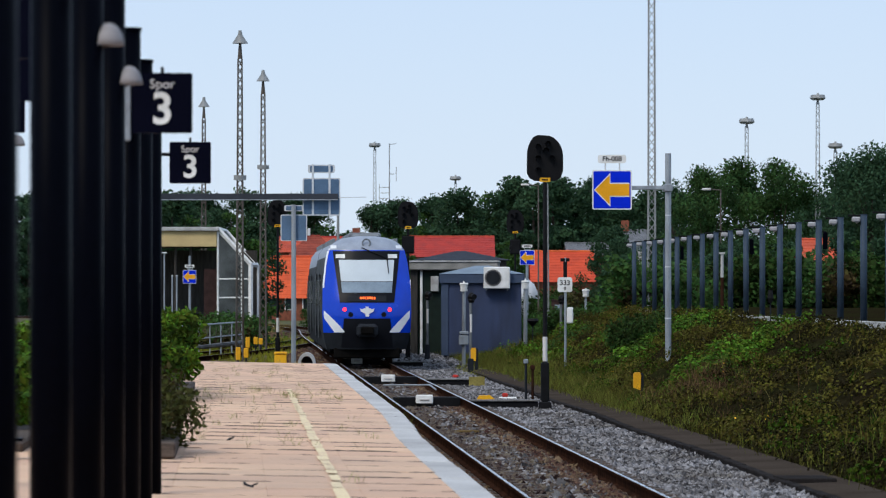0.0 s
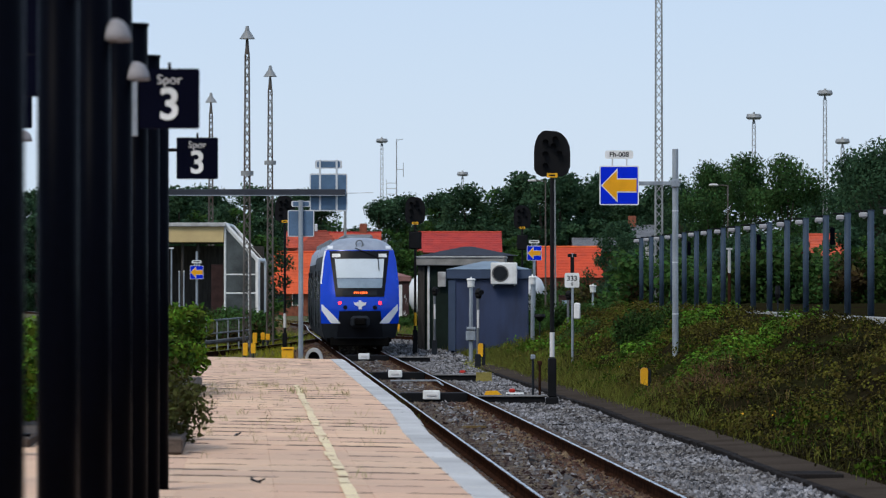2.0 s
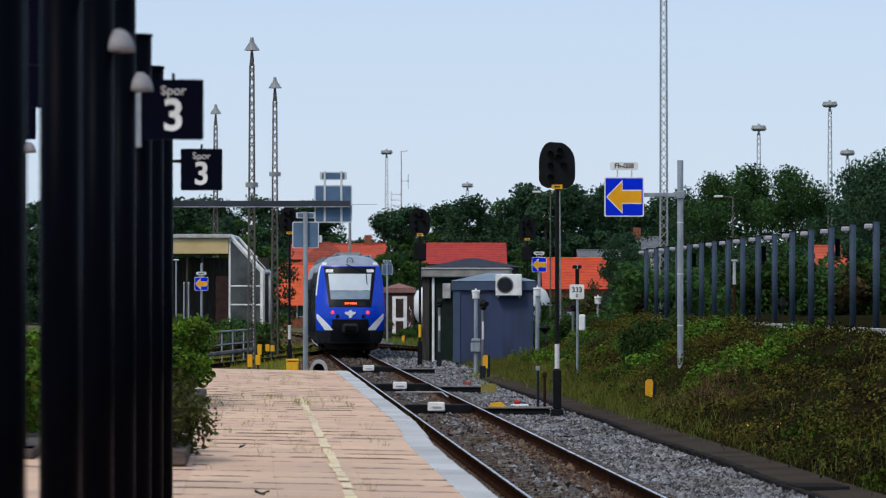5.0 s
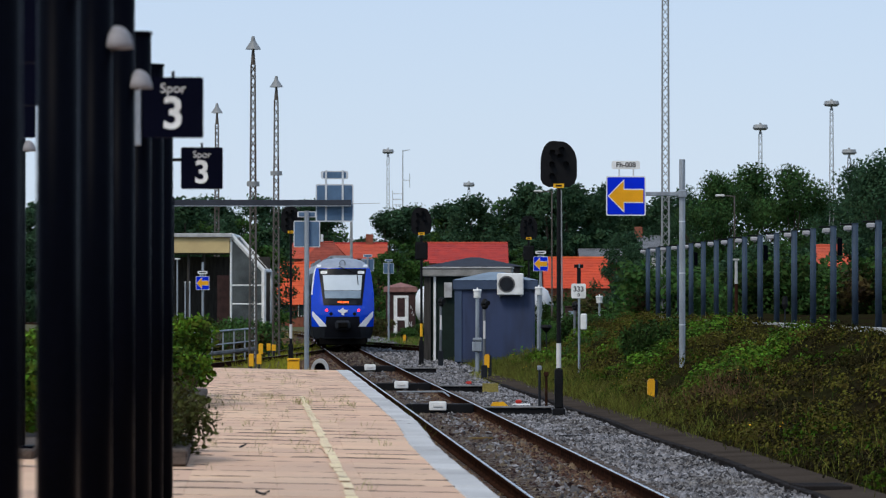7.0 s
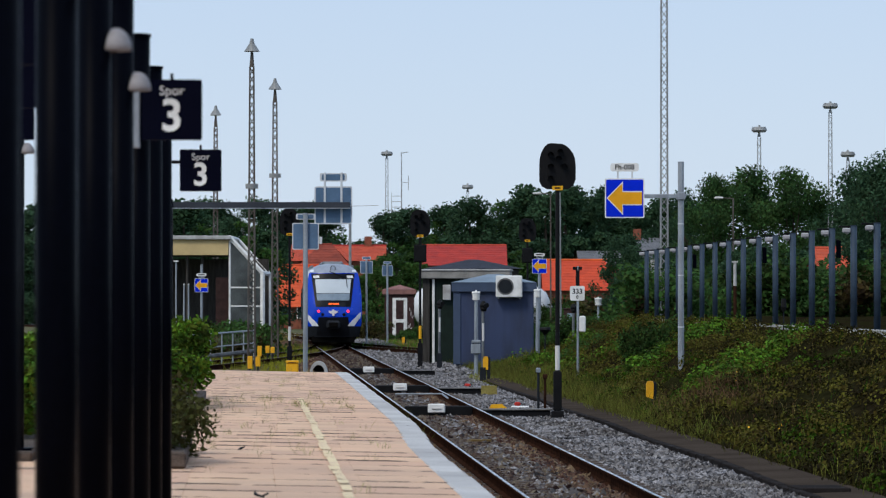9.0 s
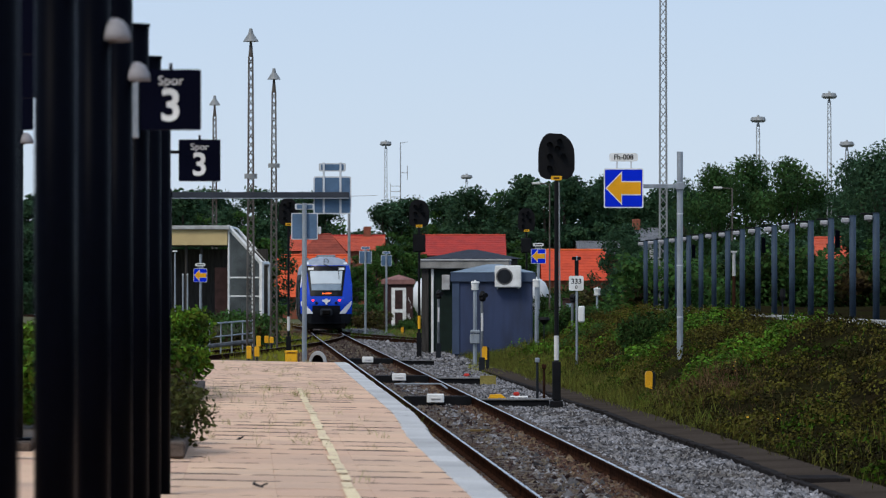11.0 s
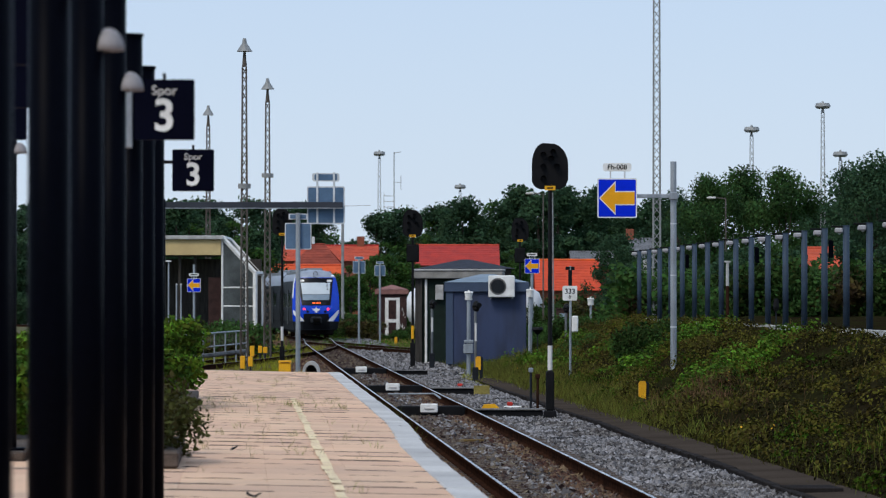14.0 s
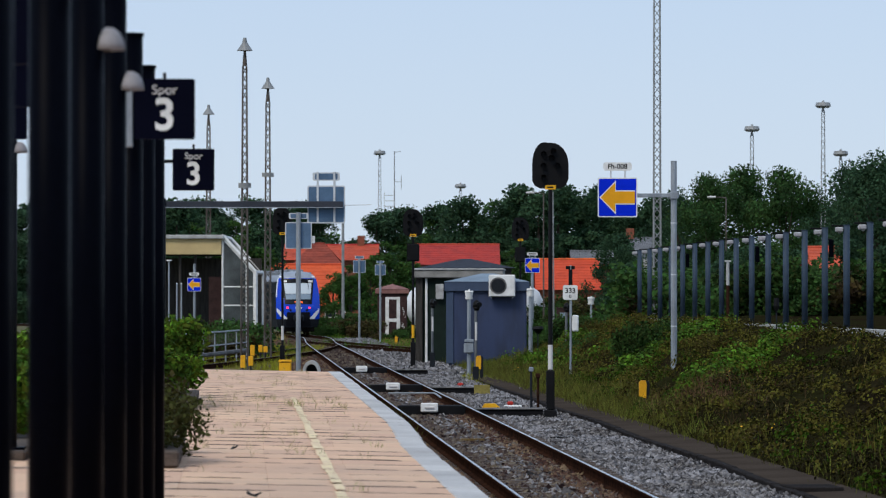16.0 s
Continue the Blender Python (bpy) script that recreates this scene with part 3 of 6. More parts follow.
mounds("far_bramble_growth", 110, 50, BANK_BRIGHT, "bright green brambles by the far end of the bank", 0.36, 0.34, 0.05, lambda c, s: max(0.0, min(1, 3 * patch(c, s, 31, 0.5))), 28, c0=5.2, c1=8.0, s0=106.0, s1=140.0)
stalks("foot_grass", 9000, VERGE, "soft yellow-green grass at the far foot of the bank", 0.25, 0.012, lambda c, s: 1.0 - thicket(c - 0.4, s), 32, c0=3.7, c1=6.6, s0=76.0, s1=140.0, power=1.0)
stalks("dry_grass", 900, STRAW, "dry straw-coloured grass stalks on the bank", 0.34, 0.006, lambda c, s: max(0.02, min(1, 2.5 * patch(c, s, 9))) * (0.9 if c < 6 else 0.25), 24)
stalks("rust_grass", 1500, RUSTGRASS, "reddish-brown seeding grass on the bank", 0.34, 0.008, lambda c, s: math.exp(-((c - 5.2) / 0.8) ** 2 - ((s - 78) / 4.5) ** 2), 29, s0=66.0, s1=90.0)
stalks("green_grass", 5000, BANK_GREEN, "olive grass tufts on the bank", 0.26, 0.009, lambda c, s: 0.1 + 0.6 * max(0, patch(c, s, 14)), 25)
stalks("verge_grass", 10000, VERGE, "yellow-green grass along the foot of the bank", 0.28, 0.010, lambda c, s: max(0.0, 1 - abs(c - 4.15) / 0.8) * min(1.0, max(0.1, (s - 60) / 30)) * (0.3 + 0.7 * max(0, min(1, 0.5 + 2 * patch(c, s, 13, 0.6)))), 26, c0=3.5, power=1.1)
stalks("tall_grass", 700, VERGE, "tall soft grass at the foot of the bank", 0.55, 0.008, lambda c, s: max(0.0, 1 - abs(c - 5.3) / 0.9), 30, lean=0.22, s0=38.0, s1=56.0, power=0.9)
mounds("yellow_flowers", 34, 4, YELLOW, "small yellow flowers on the bank", 0.2, 0.3, 0.02, lambda c, s: 0.6, 27)

# ---- platform ----
P_END = 92.5
PLAT = TRK @ pose(-3.4, 0, 0.55, 0, 1.2, 0) @ pose(3.4, 0, -0.55)      # the paving falls a little towards the track


def edge_shift(s):
    """The platform edge steps a little towards the track farther on."""
    u = min(1.0, max(0.0, (s - 44) / 12))
    return 0.155 * u * u * (3 - 2 * u)


plat = Shape().box(-9.0, -1.83, -30, P_END, -0.45, 0.49)
platform = solid("platform", plat, JOINT, "old station platform of pinkish concrete slabs with a grey edge", kind="structure", m=PLAT)
face = Shape()
for k in range(61):
    e = edge_shift(k * 2.0 - 29)
    face.box(-1.84 + e, -1.765 + e, k * 2.0 - 30, k * 2.0 - 28.02, -0.42, 0.46, 0.01)
part("edge_wall", face, PLATWALL, platform, "rust-stained concrete edge wall")

# ---- the lit columns ----


def platform_column(mat, label, group, m, height=3.37, lamp_z=2.84, lamp=True):
    """A round steel column with collar, foot and a box lamp on a bracket towards the track."""
    t = thing("lamp_column", label, "column", m, group)
    side = 1 if mat is NAVY else -1
    part("shaft", Shape().tube((0, 0, 0), (0, 0, height), 0.078, 0.078, 20), mat, t, smooth=True)
    part("foot_plate", Shape().box(-0.16, 0.16, -0.16, 0.16, 0, 0.025, 0.004), mat, t)
    part("cap_plate", Shape().tube((0, 0, height), (0, 0, height + 0.02), 0.085, 0.085, 16), mat, t)
    if lamp:
        a, b = (0.035, 0.165) if mat is NAVY else (-0.27, -0.085)
        if mat is not NAVY:
            part("bracket", Shape().box(-0.36, -0.05, -0.02, 0.02, lamp_z + 0.16, lamp_z + 0.2, 0.006), BLACK, t)
        if mat is NAVY:
            part("lamp_head", Shape().dome((0.1, 0, lamp_z + 0.005), 0.075, 0.105, 16, 6), LAMPGREY, t, "dusty off-white dome lamp", True)
        else:
            part("lamp_head", Shape().box(a, b, -0.09, 0.07, lamp_z + 0.03, lamp_z + 0.15, 0.025), BOXLAMP, t, "off-white box lamp")
        part("lamp_glass", Shape().dome(((a + b) / 2 - side * 0.02, 0, lamp_z + 0.03), 0.04, -0.035), SLEEPER if mat is NAVY else LAMPWHITE, t)
    return t


first = platform_column(NAVY, "dark navy steel column with a dusty white lamp", "columns along the platform", on_track(-4.58, 11.2, 0.52), lamp_z=2.84)
plain = platform_column(NAVY, "plain dark navy steel column", "columns along the platform", on_track(-4.58, 25.33, 0.52), lamp=False)
for k in range(1, 4):
    copy_thing(first, on_track(-4.58, 11.33 + 3.5 * k, 0.52))
for c, s in ((-4.58, 28.83), (-4.58, 32.33), (-6.45, 32.4), (-5.88, 27.0), (-5.66, 22.1)):
    copy_thing(plain, on_track(c, s, 0.52))
copy_thing(first, on_track(-6.11, 38.3, 0.78))
rear = platform_column(POSTBLUE, "grey-blue steel column with a white box lamp on the bank", "columns along the bank", on_track(10.4, 89.75, 1.43), 2.52, 2.33)
for k in range(-1, 16):
    if k:
        copy_thing(rear, on_track(10.4, 89.75 + 3.5 * k, 1.43))
rail_low = Shape().box(10.16, 10.3, 40, 140, 1.3, 1.535, 0.01)
solid("bank_edging", rail_low, CONCRETE, "pale concrete edging along the top of the bank", kind="structure", m=TRK)


def text_plate(body, size, mat, parent, x, z, y, label, depth=0.003, bold=0.0, name="lettering"):
    cu = bpy.data.curves.new(name, 'FONT')
    cu.body, cu.size, cu.align_x, cu.align_y = body, size, 'CENTER', 'CENTER'
    cu.extrude, cu.offset = depth, bold
    cu.materials.append(mat)
    ob = new(name, cu)
    ob.parent = parent
    ob.matrix_basis = pose(x, y, z, 90, 0, 0)
    return tagged(ob, label)


def track_sign(m, back=False, arm=0.34, half=0.184):
    """A square number sign on an arm from its column."""
    t = thing("track_number_sign", "dark navy blank board added to fill a dark gap" if back else "dark navy square platform sign with white lettering", "sign", m, "track number signs")
    h = 0.245 if back else half
    board = part("board", Shape().plate(round_rect(-h, h, -h, h, 0.012), -0.025, 0.025), SIGN_NAVY, t)
    part("hook", Shape().tube((0, 0, h), (0, 0, h + 0.04), 0.01), BLACK, t)
    part("arm", Shape().box(-arm, 0.0, 0.025, 0.045, 0.06, 0.09, 0.004), BLACK, t)
    if arm < 0.3:
        part("mount_bar", Shape().box(-0.25, -0.2, -0.02, 0.02, -0.24, 0.2, 0.006), GALV, t, "pale grey mounting bar")
    if not back:
        text_plate("3", 0.28, WHITE, board, 0.0, -0.045, -0.027, "white numeral", bold=0.006, name="numeral")
        text_plate("Spor", 0.085, LAMPWHITE, board, 0.0, 0.118, -0.027, "white word", bold=0.0, name="word")
    return t


track_sign(on_track(-4.36, 25.14, 3.42), arm=0.24, half=0.19)
track_sign(on_track(-4.305, 35.2, 3.365), arm=0.5)
copy_thing(plain, on_track(-4.78, 35.35, 0.52))
# three blank boards added to fill the dark gap between the columns
track_sign(on_track(-5.86, 32.3, 3.76), True, 0.62)
track_sign(on_track(-5.30, 26.9, 3.76), True, 0.62)
track_sign(on_track(-5.08, 22.0, 3.76), True, 0.62)

# an unseen block added behind the camera to darken reflections on the columns
st = Shape().box(-22, -2.6, -24, -14, 0.5, 9, 0.05)
solid("unseen_rear_blocker", st, REDBRICK, "unseen red brick block that cuts off light behind the camera", kind="structure", m=TRK)

# ---- the signals and signs ----


def main_signal(m, height, label, head_w=0.7, lower=False, band=(0.88, 1.38), yellow=False):
    t = thing("signal", label, "railway signal", m, "railway signals")
    mast = part("mast", Shape().tube((0, 0, 0), (0, 0, height - 0.9), 0.046, 0.042, 10), BLACK, t)
    part("band", Shape().tube((0, 0, band[0]), (0, 0, band[1]), 0.05, 0.05, 10), YELLOW if yellow else LAMPWHITE, mast, "pale band on the mast")
    part("base", Shape().box(-0.13, 0.13, -0.13, 0.13, -0.35, 0.06, 0.02).box(-0.085, 0.085, -0.085, 0.085, 0.06, 0.86, 0.02), BLACK, t)
    z = height - 0.94
    out = [(-head_w / 2, z + 0.16), (-head_w / 2 + 0.05, z + 0.06), (-head_w / 2 + 0.16, z), (head_w / 2 - 0.16, z), (head_w / 2 - 0.05, z + 0.07), (head_w / 2, z + 0.2)]
    out += [(head_w / 2 * math.cos(a) + 0.0 if a < math.pi / 2 else -head_w * 0.18 + head_w * 0.32 * math.cos(a), z + 0.5 + 0.44 * math.sin(a)) for a in [math.pi * k / 12 for k in range(0, 13)]]
    head = part("backboard", Shape().plate(out, -0.04, 0.0), BLACK, t, "matt black rounded board")
    body = Shape().box(-0.22, 0.22, 0.0, 0.2, z + 0.1, z + 0.8, 0.03)
    part("housing", body, BLACK, t)
    for x, dz in ((-0.14, 0.70), (0.06, 0.76), (-0.14, 0.46), (0.14, 0.46), (0.02, 0.62), (-0.14, 0.22)):
        hood = Shape()
        n = 10
        vs = []
        for k in range(n + 1):
            a = math.pi * (k / n) * 1.2 - 0.1 * math.pi
            for r, y in ((0.058, -0.04), (0.058, -0.2)):
                vs.append((x + r * math.cos(a), y, z + dz + r * math.sin(a)))
        hood.add(vs, [(2 * k, 2 * k + 1, 2 * k + 3, 2 * k + 2) for k in range(n)])
        part("hood", hood, BLACK, head)
        part("lens", Shape().tube((x, -0.045, z + dz), (x, -0.05, z + dz), 0.045, n=10), TRAINBLACK, head, "unlit dark lens")
    part("name_plate", Shape().box(-0.11, 0.11, -0.05, -0.035, z - 0.02, z + 0.07, 0.004), YELLOW, t, "small amber plate")
    part("plate_bar", Shape().box(-0.06, 0.06, -0.053, -0.051, z + 0.01, z + 0.04), BLACK, t)
    if lower:
        low = part("lower_box", Shape().box(-0.2, 0.2, -0.06, 0.16, z - 0.86, z - 0.28, 0.025), BLACK, t)
        part("rim", Shape().plate(round_rect(-0.22, 0.22, z - 0.88, z - 0.26, 0.04), 0.16, 0.18), BLACK, low)
    return t


main_signal(pose(2.185, 80.5, -0.1), 5.5, "tall black railway signal with rounded head beside the track", head_w=0.74)
main_signal(pose(-1.037, 137, -0.15), 5.322 + 0.15, "black railway signal with a box under its head by the cabins", lower=True, band=(1.0, 1.45), yellow=True)
main_signal(pose(3.131, 160, -0.2), 5.499 + 0.2, "black railway signal half hidden behind the blue cabin", lower=True, band=(1.0, 1.4))
main_signal(pose(-5.68, 140, -0.3), 5.43 + 0.3, "slim black railway signal by the lattice masts", band=(1.05, 1.55))


def arrow_sign(m, size, height, post_h, arm, label, post_r=0.075, thick=True):
    """Blue square with an amber arrow, on an arm from a steel post."""
    t = thing("arrow_sign", label, "railway sign", m, "arrow signs")
    post = part("post", Shape().tube((0, 0, -0.3), (0, 0, post_h), post_r, post_r, 12), GALV, t, "galvanised post")
    part("post_collar", Shape().tube((0, 0, height + 0.02), (0, 0, height + 0.1), post_r + 0.012, n=12), GALV, post)
    h = size / 2
    cx = -arm
    y = -post_r - 0.05
    if arm:
        part("arm", Shape().box(cx + h * 0.2, 0.12, y + 0.03, y + 0.09, height + 0.0, height + 0.1, 0.012), GALV, t)
    board = part("board", Shape().plate(round_rect(cx - h, cx + h, height - h, height + h, size * 0.04), y - 0.012, y + 0.012), WHITE, t, "white-rimmed board")
    part("face", Shape().plate(round_rect(cx - h * 0.94, cx + h * 0.94, height - h * 0.94, height + h * 0.94, size * 0.03), y - 0.016, y - 0.012), SIGN_BLUE, board, "blue face")

    def arrow(k, d):
        e = h * (1 + k)
        return Shape().plate([(cx - h * (0.86 + k), height), (cx - h * 0.12 + h * k * 0.6, height + h * (0.74 + 2.0 * k)), (cx - h * 0.12 + h * k * 0.6, height + h * (0.30 + k)),
                              (cx + h * (0.88), height + h * (0.30 + k)), (cx + h * (0.88), height - h * (0.30 + k)), (cx - h * 0.12 + h * k * 0.6, height - h * (0.30 + k)),
                              (cx - h * 0.12 + h * k * 0.6, height - h * (0.74 + 2.0 * k))], y - d - 0.002, y - 0.016)
    part("arrow_rim", arrow(0.06, 0.018), WHITE, board, "white outline of the arrow")
    part("arrow", arrow(0.0, 0.022), SIGN_AMBER, board, "amber arrow")
    z = height + h + size * 0.28
    tab = part("tab", Shape().plate(round_rect(cx - size * 0.36, cx + size * 0.36, z - size * 0.105, z + size * 0.105, size * 0.06), y - 0.01, y + 0.01), WHITE, t, "white number tab")
    for dx in (-0.17, 0.19):
        part("tab_strap", Shape().box(cx + size * (dx - 0.02), cx + size * (dx + 0.02), y - 0.004, y + 0.02, height + h - 0.01, z, 0.003), SIGN_RIM, tab)
    return t, tab, cx, z, y


big, tab, tx, tz, ty_ = arrow_sign(pose(5.544, 95, 0.52), 0.95, 4.646 - 0.52, 5.528 - 0.52, 1.357, "blue and amber arrow sign on a galvanised post on the bank")
for k in range(6):
    z = 0.4 + k * 0.62
    part("band", Shape().tube((0, 0, z), (0, 0, z + 0.03), 0.079, 0.079, 12), SIGN_RIM if k % 2 else GALV, big)
part("clamp", Shape().box(-0.1, 0.1, -0.13, 0.1, 4.646 - 0.56, 4.646 - 0.38, 0.015), GALV, big)
text_plate("Fh-008", 0.17, BLACK, tab, tx, tz, ty_ - 0.012, "black characters", bold=0.003)
_, tab2, tx2, tz2, ty2 = arrow_sign(pose(-10.371, 165, -0.3), 0.566, 2.796 + 0.3, 3.668 + 0.3, 0, "small blue and amber arrow sign on a grey post", 0.05)
part("tab_bar", Shape().box(tx2 - 0.14, tx2 + 0.14, ty2 - 0.013, ty2 - 0.01, tz2 - 0.02, tz2 + 0.02), BLACK, tab2)
_, tab3, tx3, tz3, ty3 = arrow_sign(pose(3.566, 158, -0.3), 0.587, 3.539 + 0.3, 3.878 + 0.3, 0, "small blue and amber arrow sign behind the cabin", 0.06)
part("tab_bar", Shape().box(tx3 - 0.14, tx3 + 0.14, ty3 - 0.013, ty3 - 0.01, tz3 - 0.02, tz3 + 0.02), BLACK, tab3)


def back_sign(m, w, height, post_h, label, two_posts=False, tab=True, post_r=0.055):
    """A sign seen from behind: grey-blue back, pale rim, straps."""
    t = thing("sign_back", label, "railway sign", m, "signs seen from behind")
    h = w / 2
    if not two_posts:
        part("post", Shape().tube((0, -0.0, -0.3), (0, 0, post_h), post_r, post_r, 10), GALV, t, "galvanised post")
    board = part("board", Shape().plate(round_rect(-h, h, height - h, height + h, w * 0.05), 0.07, 0.09), SIGN_RIM, t, "pale-rimmed board")
    part("back_face", Shape().plate(round_rect(-h * 0.93, h * 0.93, height - h * 0.93, height + h * 0.93, w * 0.03), 0.062, 0.07), SIGN_BACK, board, "grey-blue back")
    if tab:
        z = height + h + w * 0.24
        tb = part("tab", Shape().plate(round_rect(-w * 0.36, w * 0.36, z - w * 0.11, z + w * 0.11, w * 0.05), 0.07, 0.09), SIGN_RIM, t, "pale number tab")
        part("tab_back", Shape().plate(round_rect(-w * 0.3, w * 0.3, z - w * 0.08, z + w * 0.08, w * 0.03), 0.062, 0.07), SIGN_BACK, tb)
    return t


b1 = back_sign(pose(-3.474, 95, -0.1), 0.638, 3.736 + 0.1, 4.293 + 0.1, "sign seen from behind on a grey post at the platform end", post_r=0.058)
part("reflector", Shape().box(0.33, 0.4, 0.05, 0.07, 3.546 + 0.1, 3.723 + 0.1, 0.01), SIGN_RIM, b1)
back_sign(pose(-4.229, 200, -0.35), 0.629, 3.83 + 0.35, 4.23 + 0.35, "small sign seen from behind on a grey post", tab=True)
back_sign(pose(-3.409, 215, -0.35), 0.584, 3.766 + 0.35, 4.134 + 0.35, "small sign seen from behind on a grey post", tab=True)

# gantry arm with the large sign
gz = 5.313
gantry = thing("gantry_arm", "long dark steel gantry arm reaching out over the tracks", "gantry", pose(-9.267, 130, 0))
part("upright", Shape().box(-0.15, 0.15, -0.15, 0.15, -0.4, gz + 0.2, 0.02), NAVY, gantry)
part("beam", Shape().box(-2.5, 5.98, -0.08, 0.08, gz - 0.09, gz + 0.1, 0.012), BEAM, gantry)
part("beam_lip", Shape().box(-2.5, 5.98, -0.11, -0.08, gz - 0.12, gz - 0.09, 0.004), GALV, gantry)
part("cable_stay", Shape().tube((5.98, 0, gz - 0.03), (6.909, 0, gz - 0.01), 0.013, 0.01, 6), SIGN_RIM, gantry)
gs = back_sign(pose(-3.844, 130.1, 0), 1.244, 5.313, 0, "large sign seen from behind, strapped to the gantry arm", two_posts=True)
for dx in (-0.28, 0.27):
    part("strap", Shape().box(dx - 0.035, dx + 0.035, 0.03, 0.062, gz - 0.62, gz + 1.08, 0.008), SIGN_RIM, gs)

# distance plate with number
plate = thing("distance_plate", "white number plate on a slim grey post", "sign", pose(3.616, 112, -0.25))
part("post", Shape().tube((0, 0, -0.2), (0, 0, 3.158 + 0.25), 0.035, 0.035, 8), GALV, plate)
pb = part("board", Shape().plate(round_rect(-0.224, 0.192, 2.182 + 0.25, 2.598 + 0.25, 0.05), -0.06, -0.04), WHITE, plate, "white board")
text_plate("333", 0.2, BLACK, pb, -0.015, 2.438 + 0.25, -0.062, "black number", bold=0.004)
text_plate("0", 0.13, BLACK, pb, -0.015, 2.278 + 0.25, -0.062, "black number", bold=0.003)
part("top_bracket", Shape().box(-0.14, 0.12, -0.03, 0.03, 3.046 + 0.25, 3.142 + 0.25, 0.01).box(-0.06, 0.05, -0.04, 0.04, 2.598 + 0.25, 3.046 + 0.25, 0.01), BLACK, plate)
part("junction_box", Shape().box(0.04, 0.22, -0.1, 0.05, 1.286 + 0.25, 1.75 + 0.25, 0.03), WHITE, plate, "white box")


# ---- lattice masts ----
def lattice_mast(m, height, width, label, lamp="cone", mid_ring=0.0, mat=None, top_taper=0.5, big=1.0):
    """Four-legged lattice mast with a lamp head."""
    mat = mat or LATTICE
    t = thing("lamp_mast", label, "light mast", m, "lattice light masts")

    def half(z):
        return width / 2 * (1 - (1 - top_taper) * z / height)
    body_top = height - (0.9 if lamp else 0)
    for sx, sy in ((-1, -1), (1, -1), (1, 1), (-1, 1)):
        part("leg", Shape().tube((sx * half(0), sy * half(0), 0), (sx * half(body_top), sy * half(body_top), body_top), 0.036, 0.026, 5), mat, t)
    lace = Shape()
    n = int(body_top / (width * 1.15))
    for k in range(n):
        z0, z1 = body_top * k / n, body_top * (k + 1) / n
        a, b = half(z0), half(z1)
        s = 1 if k % 2 else -1
        lace.tube((-s * a, -a, z0), (s * b, -b, z1), 0.019, n=4, cap=False)
        lace.tube((s * a, a, z0), (-s * b, b, z1), 0.019, n=4, cap=False)
        lace.tube((-a, -s * a, z0), (-b, s * b, z1), 0.019, n=4, cap=False)
        lace.tube((a, s * a, z0), (b, -s * b, z1), 0.019, n=4, cap=False)
    tagged(part("lacing", lace, mat, t), kind="stuff")
    part("footing", Shape().box(-width * 0.8, width * 0.8, -width * 0.8, width * 0.8, -0.5, 0.03, 0.02), DARK_CONCRETE, t)
    if lamp:
        part("neck", Shape().tube((0, 0, body_top), (0, 0, height - 0.35), half(body_top) * 1.3, 0.04, 8), mat, t)
        sz = 1.0
        if lamp == "cone":
            part("shade", Shape().tube((0, 0, height - 0.38), (0, 0, height - 0.12), 0.27 * sz, 0.1 * sz, 14).tube((0, 0, height - 0.12), (0, 0, height + 0.06), 0.09, 0.05, 8), PALE_LATTICE, t, "pale conical lamp shade")
        else:
            part("shade", Shape().tube((0, 0, height - 0.32 * big), (0, 0, height - 0.22 * big), 0.30 * big, 0.4 * big, 14).tube((0, 0, height - 0.22 * big), (0, 0, height - 0.08), 0.4 * big, 0.34 * big, 14).tube((0, 0, height - 0.08), (0, 0, height + 0.08), 0.12, 0.08, 8), PALE_LATTICE, t, "round pale lamp ring")
    if mid_ring:
        part("ring", Shape().tube((0, 0, mid_ring - 0.08), (0, 0, mid_ring + 0.08), width * 0.9, width * 0.9, 14), PALE_LATTICE, t)
    return t


for px_z in ((-6.669, 133, 10.932, 0.24, "cone", 6.372), (-6.909, 156, 10.877, 0.26, "cone", 7.445), (-10.553, 178, 10.876, 0.24, "cone", 0)):
    lattice_mast(pose(px_z[0], px_z[1], -0.35), px_z[2] + 0.35, px_z[3], "tall rusty lattice mast with a conical lamp", px_z[4], px_z[5])
for mx, my, top in ((-6.8, 425, 18.137), (1.949, 440, 14.99), (25.787, 330, 16.656), (31.727, 330, 18.636), (34.697, 345, 15.143)):
    lattice_mast(pose(mx, my, -0.4), top + 0.4, 0.46, "tall grey lattice mast with a round lamp ring", "ring", mat=PALE_LATTICE, big=1.65)
lattice_mast(pose(8.121, 150, -0.4, 0, 0, 0), 17.5, 0.279, "very tall lattice radio mast rising out of sight", "", top_taper=0.75, mat=PALE_LATTICE)
lattice_mast(pose(4.825, 175, -0.4), 6.93 + 0.4, 0.175, "short grey lattice mast behind the signal", "", mat=PALE_LATTICE)
# antenna pole with ladder
ant = thing("antenna_pole", "slim white antenna pole with a ladder", "antenna", pose(-5.283, 430, -0.4))
part("pole", Shape().tube((0, 0, 0), (0, 0, 18.201 + 0.4), 0.09, 0.05, 6), PALE_LATTICE, ant)
lad = Shape()
for k in range(5):
    lad.tube((-1.1, 0, 11.014 + 0.4 + k * 0.6), (0, 0, 11.014 + 0.4 + k * 0.6), 0.04, n=4)
lad.tube((-1.1, 0, 10.707 + 0.4), (-1.1, 0, 13.779 + 0.4), 0.04, n=4)
part("ladder", lad, PALE_LATTICE, ant)
part("aerial", Shape().tube((0, 0, 15.284), (0.75, 0, 15.284), 0.035, n=4).tube((0.75, 0, 14.486), (0.75, 0, 16.021), 0.045, n=4), PALE_LATTICE, ant)
